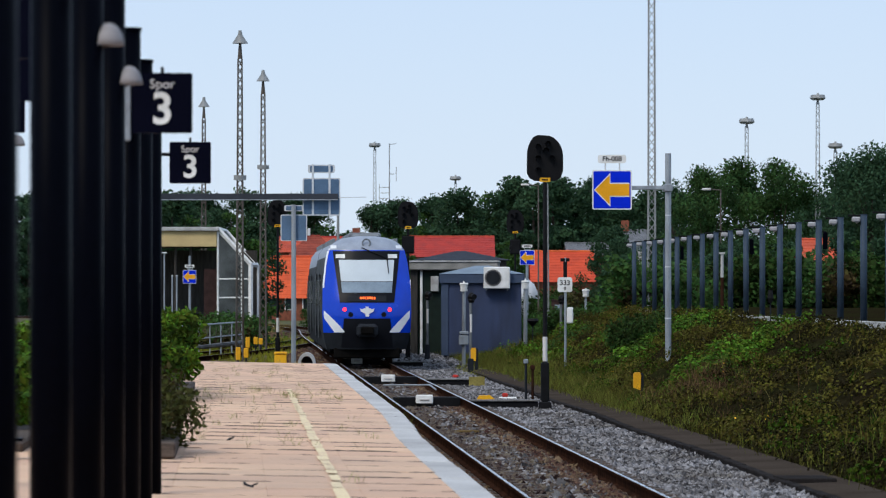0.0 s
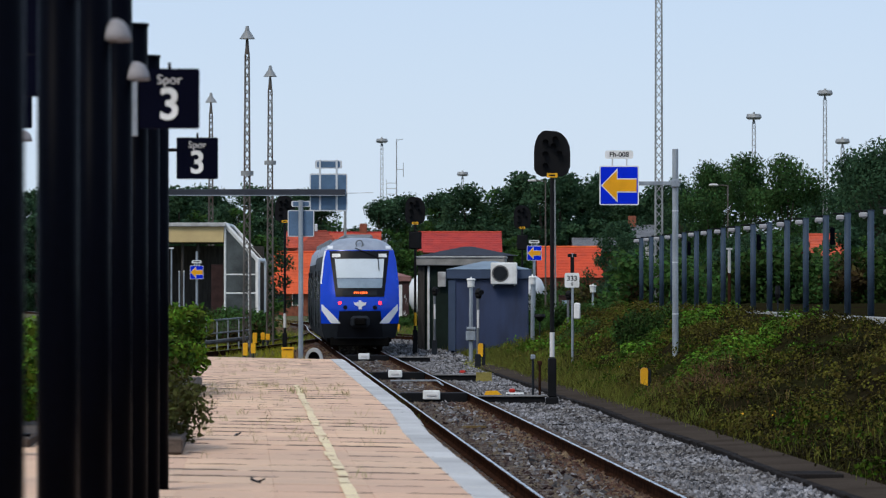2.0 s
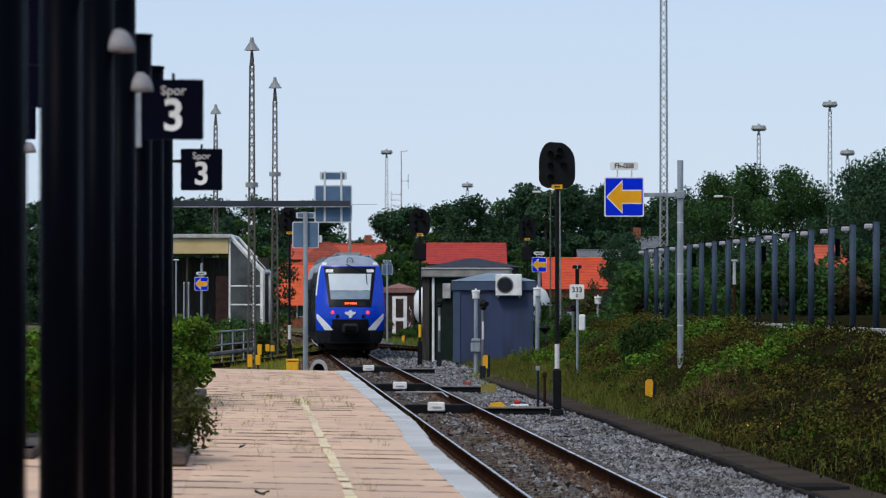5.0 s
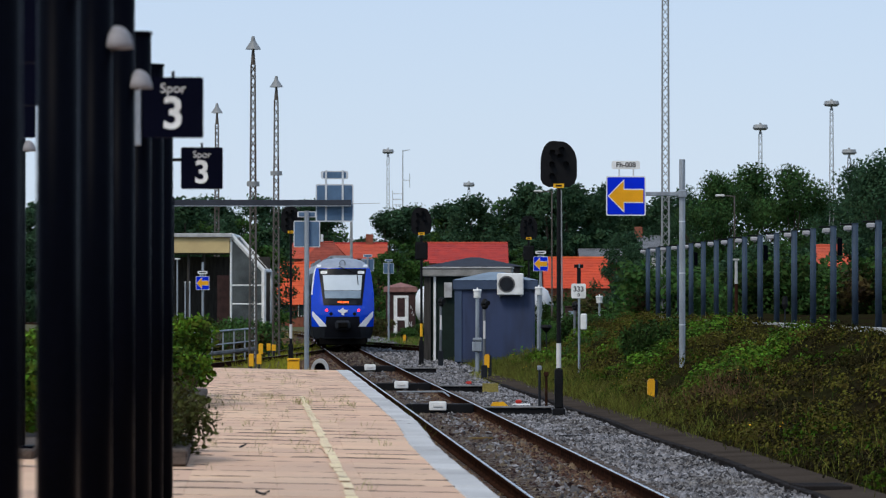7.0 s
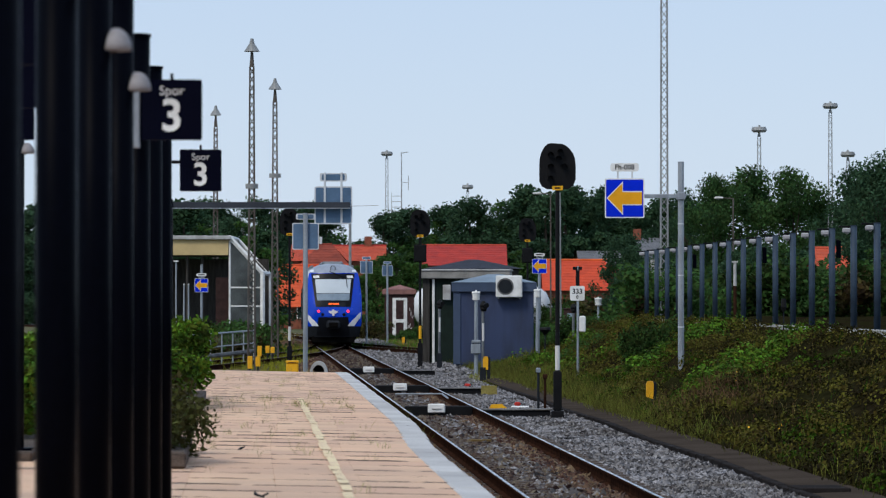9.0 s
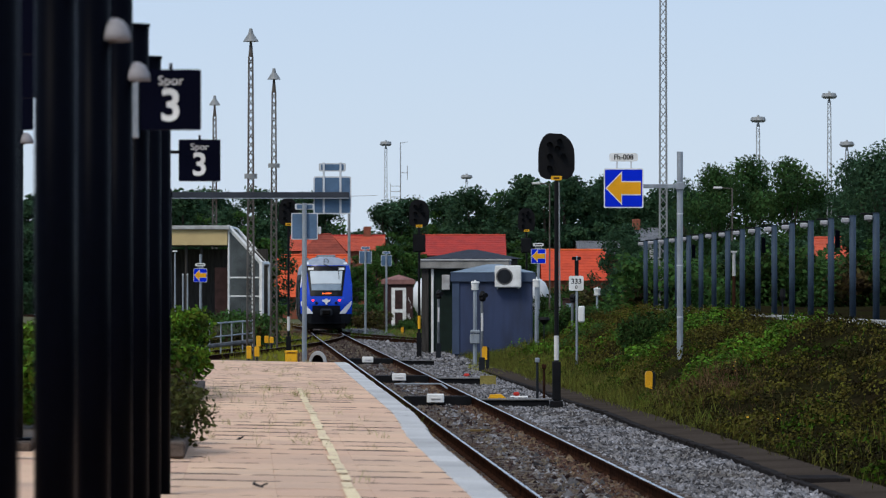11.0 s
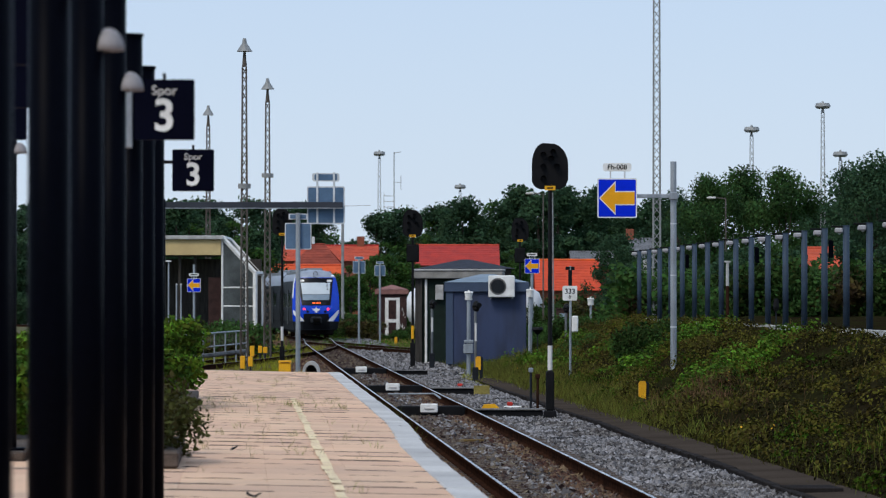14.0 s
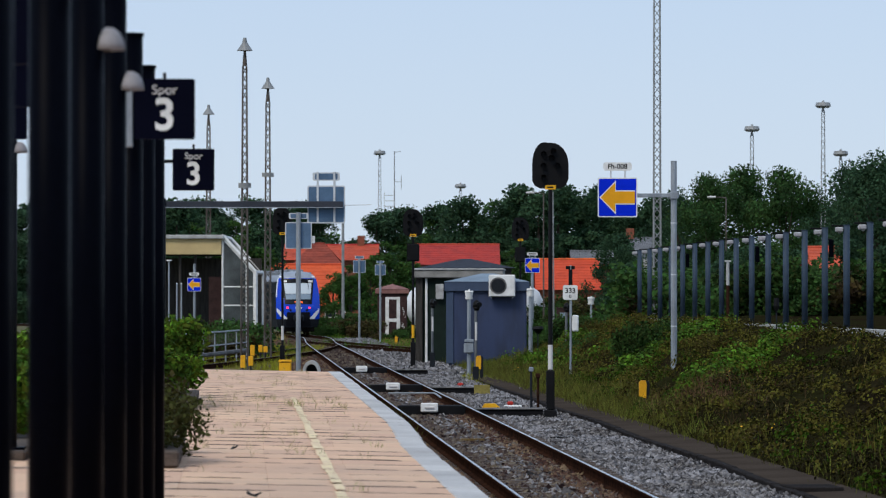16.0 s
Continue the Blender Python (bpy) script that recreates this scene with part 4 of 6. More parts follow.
part("top_aerial", Shape().tube((0, 0, 18.479), (0.75, 0, 18.601), 0.045, n=4), PALE_LATTICE, ant)

gp = thing("grey_pole", "slim pale grey pole before the red-roofed houses", "pole", pose(-6.827, 270, -0.4))
part("pole", Shape().tube((0, 0, 0), (0, 0, 7.746 + 0.4), 0.11, 0.09, 8), PALE_LATTICE, gp)
for x, y, zt in ((6.484, 255, 9.006), (17.177, 240, 8.333)):
    sl = thing("street_lamp", "street lamp with a flat pale head among the trees", "street lamp", pose(x, y, -0.4), "street lamps")
    part("pole", Shape().tube((0, 0, 0), (0, 0, zt + 0.4), 0.06, 0.04, 8), LATTICE, sl)
    part("arm", Shape().tube((0, 0, zt + 0.38), (-0.7, 0, zt + 0.44), 0.03, 0.03, 6), LATTICE, sl)
    part("head", Shape().box(-1.15, -0.6, -0.12, 0.12, zt + 0.36, zt + 0.5, 0.05), LAMPWHITE, sl, "pale flat lamp head")

# ---- cabins ----
blue = thing("blue_cabin", "slate-blue metal equipment cabin with a wall air conditioner", "cabin", pose(1.611, 142.6, -0.2, 0, 0, -1.8))
W2, CH = 1.39, 3.0
part("body", Shape().box(-W2, W2, -1.5, 1.5, 0.06, CH - 0.0, 0.02), CABIN_BLUE, blue, "slate-blue clad walls")
for k in range(9):
    x = -W2 + 2 * W2 * k / 8
    part("panel_joint", Shape().box(x - 0.012, x + 0.012, -1.508, -1.498, 0.08, CH - 0.3), CABIN_BLUE, blue)
part("plinth", Shape().box(-W2 + 0.05, W2 - 0.05, -1.45, 1.45, -0.3, 0.06, 0.01), DARK_CONCRETE, blue)
part("fascia", Shape().box(-W2 - 0.12, W2 + 0.12, -1.62, 1.62, CH - 0.32, CH + 0.02, 0.015), CABIN_EDGE, blue, "blue-grey roof fascia")
part("roof", Shape().add([(-W2 - 0.14, -1.64, CH + 0.02), (W2 + 0.14, -1.64, CH + 0.02), (W2 + 0.14, 1.64, CH + 0.02), (-W2 - 0.14, 1.64, CH + 0.02), (-0.25, 0, CH + 0.32), (0.25, 0, CH + 0.32)],
                         [(0, 1, 5, 4), (1, 2, 5), (2, 3, 4, 5), (3, 0, 4), (3, 2, 1, 0)]), ROOF_FELT, blue, "low pale blue-grey hipped roof")
part("downpipe", Shape().box(-W2 - 0.06, -W2 + 0.2, -1.55, -1.5, 0.1, CH - 0.3, 0.01), CABIN_EDGE, blue)
ax, az = 0.544, 2.673 + 0.2
ac = part("air_conditioner", Shape().box(ax - 0.47, ax + 0.47, -1.9, -1.56, az - 0.39, az + 0.39, 0.03), WHITE, blue, "off-white air conditioner")
part("fan_ring", Shape().plate([(ax - 0.13 + 0.3 * math.cos(a), az + 0.3 * math.sin(a)) for a in [2 * math.pi * k / 24 for k in range(24)]], -1.915, -1.9), DARK_CONCRETE, ac)
part("fan_grille", Shape().plate([(ax - 0.13 + 0.25 * math.cos(a), az + 0.25 * math.sin(a)) for a in [2 * math.pi * k / 24 for k in range(24)]], -1.925, -1.915), SKIRT, ac)
part("fan_hub", Shape().plate([(ax - 0.13 + 0.07 * math.cos(a), az + 0.07 * math.sin(a)) for a in [2 * math.pi * k / 12 for k in range(12)]], -1.93, -1.925), SKIRT, ac)
part("bracket", Shape().box(ax - 0.4, ax - 0.36, -1.85, -1.5, az - 0.45, az - 0.39).box(ax + 0.36, ax + 0.4, -1.85, -1.5, az - 0.45, az - 0.39), GALV, ac)

green = thing("green_cabin", "dark green cabin with a wide flat grey roof", "cabin", pose(0.55, 150.0, -0.3, 0, 0, -2.0))
gx0, gx1 = -1.269, 1.269
GHH = 3.287 + 0.3
part("body", Shape().box(gx0, gx1, -1.4, 1.6, 0, GHH - 0.25, 0.02), CABIN_GREEN, green, "dark green walls")
part("roof", Shape().box(gx0 - 0.35, gx1 + 0.5, -1.7, 1.9, GHH - 0.3, GHH, 0.03), CABIN_GREY, green, "flat grey roof edge")
part("roof_edge", Shape().box(gx0 - 0.38, gx1 + 0.53, -1.74, 1.94, GHH, GHH + 0.06, 0.01), CONCRETE, green)
part("side_board", Shape().box(gx0 - 0.26, gx0 + 0.0, -1.5, 1.5, 0, GHH - 0.3, 0.01), CABIN_BROWN, green)
part("corner_post", Shape().box(gx0 + 0.1, gx0 + 0.19, -1.5, -1.41, 0, GHH - 0.3, 0.01), WHITE, green, "white corner post")
part("meter_box", Shape().box(gx0 + 0.5, gx0 + 0.8, -1.6, -1.4, 2.188 + 0.3, 2.759 + 0.3, 0.02), CONCRETE, green, "pale grey meter box")
dark = thing("dark_roof_shed", "low shed with a dark hipped roof behind the cabins", "shed", pose(1.025, 176, -0.3))
part("body", Shape().box(-2.0, 2.0, -1.5, 1.5, 0, 3.537 + 0.3), CABIN_BROWN, dark)
dz = 3.563 + 0.3
part("roof", Shape().add([(-2.2, -1.7, dz), (2.2, -1.7, dz), (2.2, 1.7, dz), (-2.2, 1.7, dz), (-0.2, 0, dz + 0.42), (0.2, 0, dz + 0.42)], [(0, 1, 5, 4), (1, 2, 5), (2, 3, 4, 5), (3, 0, 4), (3, 2, 1, 0)]), ROOF_DARK, dark)

# brick hut with a white-framed door
hz = 250
hut = thing("brick_hut", "small dark brick hut with white door frame and dusty red roof", "hut", pose(-3.214, 251, -0.4))
hw = 0.929
HH = 2.516 + 0.4
part("wall", Shape().box(-hw, hw, -0.9, 0.9, 0, HH, 0.01), BRICK, hut, "dark brown brick wall")
part("fascia", Shape().box(-hw - 0.14, hw + 0.14, -1.05, 1.05, HH, HH + 0.3, 0.02), HUT_ROOF, hut)
part("roof", Shape().add([(-hw - 0.16, -1.07, HH + 0.3), (hw + 0.16, -1.07, HH + 0.3), (hw + 0.16, 1.07, HH + 0.3), (-hw - 0.16, 1.07, HH + 0.3), (0, 0, HH + 0.62)], [(0, 1, 4), (1, 2, 4), (2, 3, 4), (3, 0, 4), (3, 2, 1, 0)]), HUT_ROOF, hut, "dusty red hipped roof")
dx0, dx1, dtop = -0.429, 0.5, 2.301 + 0.4
door = part("door", Shape().box(dx0, dx1, -0.94, -0.9, 0.05, dtop, 0.01), WHITE, hut, "white framed door")
part("upper_panel", Shape().box(dx0 + 0.22, dx1 - 0.22, -0.95, -0.94, dtop * 0.5, dtop - 0.15), BRICK, door, "dark pane")
part("lower_panel", Shape().box(dx0 + 0.22, dx1 - 0.22, -0.95, -0.94, 0.1, dtop * 0.42), BRICK, door, "dark panel")
scr = Shape()
rr = random.Random(5)
for k in range(9):
    x, z = rr.uniform(dx1 + 0.08, hw - 0.12), rr.uniform(0.5, 1.9)
    scr.tube((x, -0.905, z), (x + rr.uniform(-0.08, 0.08), -0.905, z + rr.uniform(0.1, 0.3)), 0.012, n=4)
part("scrawl", scr, WHITE, hut, "pale scrawled marks")

# long white tank behind the cabins
tk = thing("white_tank", "long white rounded storage tank behind the cabins", "tank", pose(2.48, 312, -0.4))
tw, trad = 5.58, 1.75
body = Shape()
vs, fs, n, kk = [], [], 20, 24
for i in range(kk + 1):
    x = -tw + 2 * tw * i / kk
    e = min(1, (tw - abs(x)) / 2.0)
    r = trad * math.sqrt(max(0.0004, 1 - (1 - e) ** 2))
    vs += [(x, r * math.cos(2 * math.pi * j / n), 2.0 + r * math.sin(2 * math.pi * j / n)) for j in range(n)]
for i in range(kk):
    fs += [(i * n + j, i * n + (j + 1) % n, (i + 1) * n + (j + 1) % n, (i + 1) * n + j) for j in range(n)]
fs += [tuple(range(n))[::-1], tuple(range(kk * n, kk * n + n))]
part("shell", Shape().add(vs, fs), TANKWHITE, tk, smooth=True)
for x in (-3.4, 3.4):
    part("saddle", Shape().box(x - 0.2, x + 0.2, -1.0, 1.0, 0, 0.7, 0.02), CONCRETE, tk)

# ---- platform shelter with glazed end ----
SZ = 170
sh = thing("platform_shelter", "platform shelter with cream fascia and slanted white-framed glazing", "shelter", pose(0, SZ, 0))
fx0, fx1 = -14.183, -9.52
part("fascia", Shape().box(fx0, fx1, -0.1, 0.1, 4.1, 4.78, 0.02), CREAM, sh, "cream fascia")
part("roof_edge", Shape().box(fx0, fx1 + 0.1, -0.25, 6.0, 4.78, 4.95, 0.02), CONCRETE, sh, "pale roof edge")
part("soffit", Shape().box(fx0, fx1, 0.1, 6.0, 4.1, 4.149), CABIN_BROWN, sh)


def bar(p, q, w=0.09, mat=WHITE, name="frame_bar"):
    return part(name, Shape().tube(p, q, w, w, 6), mat, sh, "white frame bar" if mat is WHITE else "")


def sp(px, py, y=0.0):
    return (px, y, py)


xa, xb, xc = -9.471, -8.063, -8.451
z_top, z_mid, z_low = 4.877, 3.347, 1.744
for y in (0.0, 6.0):
    bar((xa, y, z_top), (xb, y, z_mid), 0.11)
    bar((xb, y, z_mid), (xb, y, -0.4), 0.11)
    bar((xa, y, z_top), (xa, y, -0.4), 0.05)
bar((xb, 0, z_mid), (xb, 6, z_mid), 0.1)
bar((xa, 0, z_top), (xa, 6, z_top), 0.1)
for z in (2.716, 1.914):
    bar((xa, 0, z), (xb, 0, z), 0.035)
bar((xc, 0, 3.736), (xc, 0, 0), 0.035)
part("gable_pane", Shape().plate([(xa, 0.2), (xb, 0.2), (xb, z_mid), (xa, z_top)], -0.005, 0.005), SHELTER_GLASS, sh, "dark panes with grey reflections put in the colour")
part("back_wall", Shape().box(fx0, xb, 5.9, 6.1, -0.4, 4.003), CABIN_BROWN, sh, "dark back wall")
part("red_door", Shape().box(-10.103, -9.544, 0.6, 0.7, -0.4, 3.153, 0.01), BRICK, sh, "dark red door")
for x in (-11.317, -10.661):
    part("support", Shape().tube((x, 0.3, -0.4), (x, 0.3, 4.1), 0.06, n=8), CABIN_BROWN, sh)
for x, zt in ((-10.393, 3.644), (-10.093, 2.766), (-9.921, 2.766)):
    lp = thing("bollard_pole", "slim pale grey pole beyond the platform end", "pole", pose(x, 150, -0.4), "slim poles")
    part("pole", Shape().tube((0, 0, 0), (0, 0, zt + 0.4), 0.035, 0.03, 6), GALV, lp)
    part("cap", Shape().tube((0, 0, zt + 0.4), (0, 0, zt + 0.44), 0.12 if zt > 3.5 else 0.04, 0.08 if zt > 3.5 else 0.03, 8), LAMPWHITE, lp)

# ---- distance: houses, trees, shrubs ----


def house(x0, x1, y, eave, ridge, depth, roof_mat, wall_mat, label, inset=0.0, chimney=None):
    """A house with its ridge across the view; roof planes laid in stepped courses."""
    t = thing("house", label, "house", pose(0, y, -0.4), "houses behind the line")
    part("wall", Shape().box(x0 + 0.3, x1 - 0.3, 0, depth, 0, eave + 0.5), wall_mat, t)
    n = 11
    for side in (0, 1):
        sl, st = Shape(), []
        for k in range(n):
            for u, lift in ((k / n, 0.03), ((k + 1) / n, 0.0)):
                y = (-0.4 + (depth / 2 + 0.4) * u) if side == 0 else (depth + 0.4 - (depth / 2 + 0.4) * u)
                st.append((y, eave + 0.4 + (ridge - eave) * u + lift, inset * u))
        for y, z, w in st:
            sl.v += [(x0 + w, y, z), (x1 - w, y, z)]
        sl.f = [(2 * k, 2 * k + 1, 2 * k + 3, 2 * k + 2) for k in range(len(st) - 1)]
        part("roof", sl, roof_mat, t)
    gab = Shape()
    for x in (x0 + 0.3, x1 - 0.3):
        xi = x + (inset if x == x0 + 0.3 else -inset)
        gab.add([(x, 0, eave + 0.4), (x, depth, eave + 0.4), (xi, depth / 2, ridge + 0.3)], [(0, 1, 2)])
    part("gable", gab, roof_mat if inset else wall_mat, t)
    part("ridge_cap", Shape().tube((x0 + inset, depth / 2, ridge + 0.4), (x1 - inset, depth / 2, ridge + 0.4), 0.12, n=6), roof_mat, t)
    if chimney:
        part("chimney", Shape().box(chimney - 0.35, chimney + 0.35, depth / 2 - 0.3, depth / 2 + 0.3, ridge - 0.6, ridge + 1.3, 0.03), REDBRICK, t)
    for k in range(4):
        x = x0 + (x1 - x0) * (k + 0.6) / 4.2
        w = part("window", Shape().box(x - 0.5, x + 0.5, -0.04, 0.0, 0.9, 2.1, 0.01), WHITE, t)
        part("pane", Shape().box(x - 0.42, x + 0.42, -0.05, -0.04, 0.98, 2.02), GLASS, w)
    return t


house(-15.3, -8.9, 345, 1.5, 5.2, 9, TILE_ORANGE, REDBRICK, "house with a bright orange tiled roof")
house(-15.345, -6.16, 378, 5.832, 7.36, 9, TILE_RED, REDBRICK, "house with a red tiled roof behind the orange one", chimney=-7.92)
house(-14.6, -8.6, 364, 4.6, 7.3, 10, TILE_DARK, REDBRICK, "house with a dark red hipped roof", inset=2.4)
house(-2.695, 5.5, 380, 5.412, 7.441, 10, TILE_RED, REDBRICK, "house with a broad red tiled roof")
house(7.69, 13.2, 330, 2.9, 5.5, 8, TILE_ORANGE, REDBRICK, "house with an orange tiled roof among shrubs")
house(10.88, 14.62, 335, 5.127, 6.238, 9, SLATE, REDBRICK, "house with a grey slate roof")
house(16.354, 18.926, 352, 6.299, 7.621, 9, SLATE, CONCRETE, "house with a grey roof and a brick chimney", chimney=16.869)
house(24.223, 27.154, 262, 3.294, 5.65, 9, TILE_RED, REDBRICK, "house with a red tiled roof behind the columns")


def tree_thing(seed, h, spread, mat, label, low=0.12, leaf=0.26, count=4500, clumps=46):
    r = np.random.default_rng(seed)
    t = thing("tree", label, "tree", pose(0, 900 + seed * 30, -0.4), "trees along the horizon")
    trunk = Shape().tube((0, 0, -0.2), (0.1, 0.1, h * 0.35), 0.26, 0.2, 8).tube((0.1, 0.1, h * 0.35), (0.0, -0.1, h * 0.8), 0.2, 0.06, 8)
    part("trunk", trunk, BARK, t)
    cen, rad = [], []
    for k in range(clumps):
        u = low + (1 - low) * r.random() ** 0.85
        env = spread * (math.sin(math.pi * min(1, (u - low) / (1 - low) * 0.82 + 0.16)) ** 0.7)
        a, d = r.random() * 6.283, env * math.sqrt(r.random()) * (0.75 + 0.4 * r.random())
        cen.append((d * math.cos(a), d * math.sin(a), u * h - 0.6))
        rad.append(spread * (0.16 + 0.17 * r.random()))
    for k in range(7):
        c = cen[k * 5]
        part("limb", Shape().tube((0, 0, max(0.5, c[2] * 0.55)), c, 0.09, 0.03, 5), BARK, t)
    ob = new("crown", quads_mesh("crown", leaves(r, cen, rad, count, leaf), mat))
    ob.parent = t
    return t


kinds = [tree_thing(k, h, w, mat, "dark green broadleaf tree with an uneven crown", low, 0.19, 7500, cl)
         for k, (h, w, mat, low, cl) in enumerate(((13.0, 4.2, LEAF_DARK, 0.1, 50), (12.5, 3.6, LEAF_MID, 0.08, 44), (14.0, 4.6, LEAF_DARK, 0.1, 56), (11.5, 3.3, LEAF_DARK, 0.05, 40)))]
oak = tree_thing(11, 12.6, 5.0, LEAF_OAK, "large spreading tree with gaps in its crown", 0.36, 0.14, 15000, 40)
oak2 = tree_thing(12, 12.8, 5.2, LEAF_DARK, "large dark spreading tree", 0.12, 0.15, 14000, 62)
R1 = random.Random(3)


def place(ob, x, y, top, base_h, wide=1.0):
    k = (top + 0.4) / base_h
    return copy_thing(ob, pose(x, y, -0.4, 0, 0, R1.uniform(0, 360)) @ Matrix.Diagonal((k * wide, k * wide, k, 1)))


HEIGHTS = (13.0, 12.5, 14.0, 11.5)
# the skyline: bearing in metres across at 400 m, and the height of the tops there
for k in range(64):
    x = -52 + 1.58 * k + R1.uniform(-0.6, 0.6)
    if -12.3 < x < -7.0:
        top = 8.2 + R1.uniform(-0.8, 0.3)
    elif x < -12:
        top = 12.0 + R1.uniform(-2.4, 1.5)
    elif x < -3.5:
        top = 10.8 + R1.uniform(-1.2, 0.9)
    elif x < 4:
        top = 11.9 + R1.uniform(-1.3, 0.8)
    else:
        top = (13.5 if 5 < x < 17 else 12.8) + R1.uniform(-1.2, 0.8)
    if 25.5 < x < 37:
        top = 7.0 + R1.uniform(-0.6, 0.6)
    if -40 < x < -34:
        continue
    j = R1.randrange(4)
    place(kinds[j], x, 400 + R1.uniform(-8, 14), top, HEIGHTS[j], 1.08)
for x, y, top, ob, bh, w in ((20.229, 300, 11.6, oak, 12.6, 0.72), (23.4, 310, 12.5, oak, 12.6, 0.92), (26.0, 300, 12.1, oak, 12.6, 0.78),
                             (29.663, 290, 11.759, oak2, 12.8, 0.75), (30.72, 280, 11.99, oak2, 12.8, 0.9), (33.391, 290, 12.09, oak2, 12.8, 1.0), (19.611, 330, 10.857, oak2, 12.8, 0.8)):
    place(ob, x, y, top, bh, w)
for px_x, py_y, top in ((-9.146, 330, 4.6), (-7.521, 325, 5.2), (-6.081, 332, 6.0), (-4.566, 340, 7.4), (-3.401, 345, 6.6), (6.4, 372, 7.2),
                        (11.0, 250, 6.4), (11.4, 246, 5.6), (11.2, 238, 4.4), (11.189, 220, 3.8), (11.702, 215, 3.6), (12.48, 212, 4.4), (13.208, 208, 3.6),
                        (14.927, 215, 4.4), (16.217, 222, 5.0), (16.68, 212, 5.2), (17.308, 207, 4.0), (17.6, 202, 4.8), (20.969, 207, 5.4), (21.6, 200, 5.0), (22.743, 200, 5.0),
                        (-17.606, 262, 9.0), (-16.619, 265, 7.6), (-14.104, 276, 8.0), (-13.16, 281, 7.2), (-15.12, 271, 6.0)):
    j = 1 if py_y > 320 else 0 if 237 < py_y < 251 else R1.randrange(4)
    place(kinds[j], px_x, py_y, top, HEIGHTS[j], 0.8 if 237 < py_y < 251 else 1.15)


def shrub(seed, h, w, mat, label, leaf, count):
    r = np.random.default_rng(seed)
    cen = [(w * 0.62 * math.sqrt(r.random()) * math.cos(a), w * 0.62 * math.sqrt(r.random()) * math.sin(a), h * (0.15 + 0.65 * r.random())) for a in r.random(16) * 6.283]
    ob = new("shrub", quads_mesh("shrub", leaves(r, cen, [h * (0.2 + 0.16 * q) for q in r.random(16)], count, leaf), mat))
    return tagged(ob, label, "shrub", "shrubs")


shr = [shrub(31, 1.8, 1.5, LEAF_MID, "mid-green leafy shrub in rough grass", 0.085, 1800), shrub(32, 1.6, 1.7, SHRUB_DARK, "dark green leafy shrub in rough grass", 0.085, 1800), shrub(33, 1.4, 1.6, LEAF_OLIVE, "olive-brown weedy shrub in rough grass", 0.085, 1600)]
for ob, m in zip(shr, ((-7.823, 262), (-6.019, 265), (-4.594, 241))):
    ob.matrix_basis = pose(m[0], m[1], -0.45)
for x0, x1, y0, y1, n, k0 in ((-8.48, -4.505, 255, 300, 26, 0.8), (-11.387, -7.894, 158, 167, 22, 0.85), (-13.137, -9.7, 178, 200, 24, 0.75), (4.777, 8.849, 165, 230, 34, 0.8), (8.4, 13.0, 300, 322, 18, 1.5), (7.684, 10.513, 150, 190, 20, 1.2),
                              (10.183, 20.16, 165, 195, 60, 1.25), (-4.34, -1.715, 238, 250, 9, 0.45), (3.771, 5.914, 140, 160, 12, 0.7)):
    for k in range(n):
        s = k0 * R1.uniform(0.7, 1.3)
        px, py = R1.uniform(x0, x1), R1.uniform(y0, y1)
        cc = px + 0.0505 * py - 3.87
        copy_thing(shr[R1.randrange(3)], pose(px, py, bank_height(cc, py) - 0.1 if cc > 3.2 and py < 174 else -0.45, 0, 0, R1.uniform(0, 360)) @ Matrix.Diagonal((s, s, s, 1)))
# the thick bush on the bank, and the growth over the bank's far end
for px_x, y, z, s in ((5.141, 104, 0.35, 0.72), (5.595, 107, 0.5, 0.75), (4.967, 106, 0.2, 0.6), (3.939, 122, -0.2, 0.6), (4.446, 124, 0.1, 0.6), (5.004, 126, 0.3, 0.55)):
    copy_thing(shr[1 if s > 0.65 else 0], pose(px_x, y, z, 0, 0, R1.uniform(0, 360)) @ Matrix.Diagonal((s * 0.8, s * 0.8, s, 1)))


def tufts(name, feet, mat, height, width, label, m=TRK, lean=0.35):
    f = np.asarray(feet)
    ob = new(name, quads_mesh(name, blades(rng, f[:, 0], f[:, 1], f[:, 2], height, width, lean), mat))
    ob.matrix_basis = m
    return tagged(ob, label, "grass", kind="stuff")


def scatter(n, x0, x1, y0, y1, z):
    return np.stack([x0 + (x1 - x0) * rng.random(n), y0 + (y1 - y0) * rng.random(n), np.full(n, z)], 1)


tufts("meadow_strip", scatter(15000, -10.701, -5.634, 135, 195, -0.42), FRESH, 0.32, 0.018, "fresh yellow-green grass beyond the platform end", m=pose(0, 0, 0))
tufts("cabin_grass", scatter(6000, 0.567, 3.218, 112, 139, -0.4), FRESH, 0.2, 0.012, "yellow-green grass before the blue cabin", m=pose(0, 0, 0))
tufts("far_grass", scatter(6000, -10.646, -0.789, 200, 262, -0.42), STRAW, 0.2, 0.018, "dry grass between the far tracks", m=pose(0, 0, 0))
tufts("far_green_grass", scatter(6000, -7.36, 0.197, 195, 262, -0.42), LEAF_BRIGHT, 0.2, 0.018, "green grass between the far tracks", m=pose(0, 0, 0))
tufts("track_weeds", np.concatenate([scatter(60, c - 0.5, c + 0.5, s - 1.5, s + 1.5, -0.2) for c, s in ((1.5, 190), (2.6, 200), (-1.4, 200), (-2.0, 186), (1.2, 215), (0.2, 205), (3.0, 180), (-1.8, 172), (1.6, 232))]), LEAF_BRIGHT, 0.3, 0.014, "green weeds growing among the far rails")
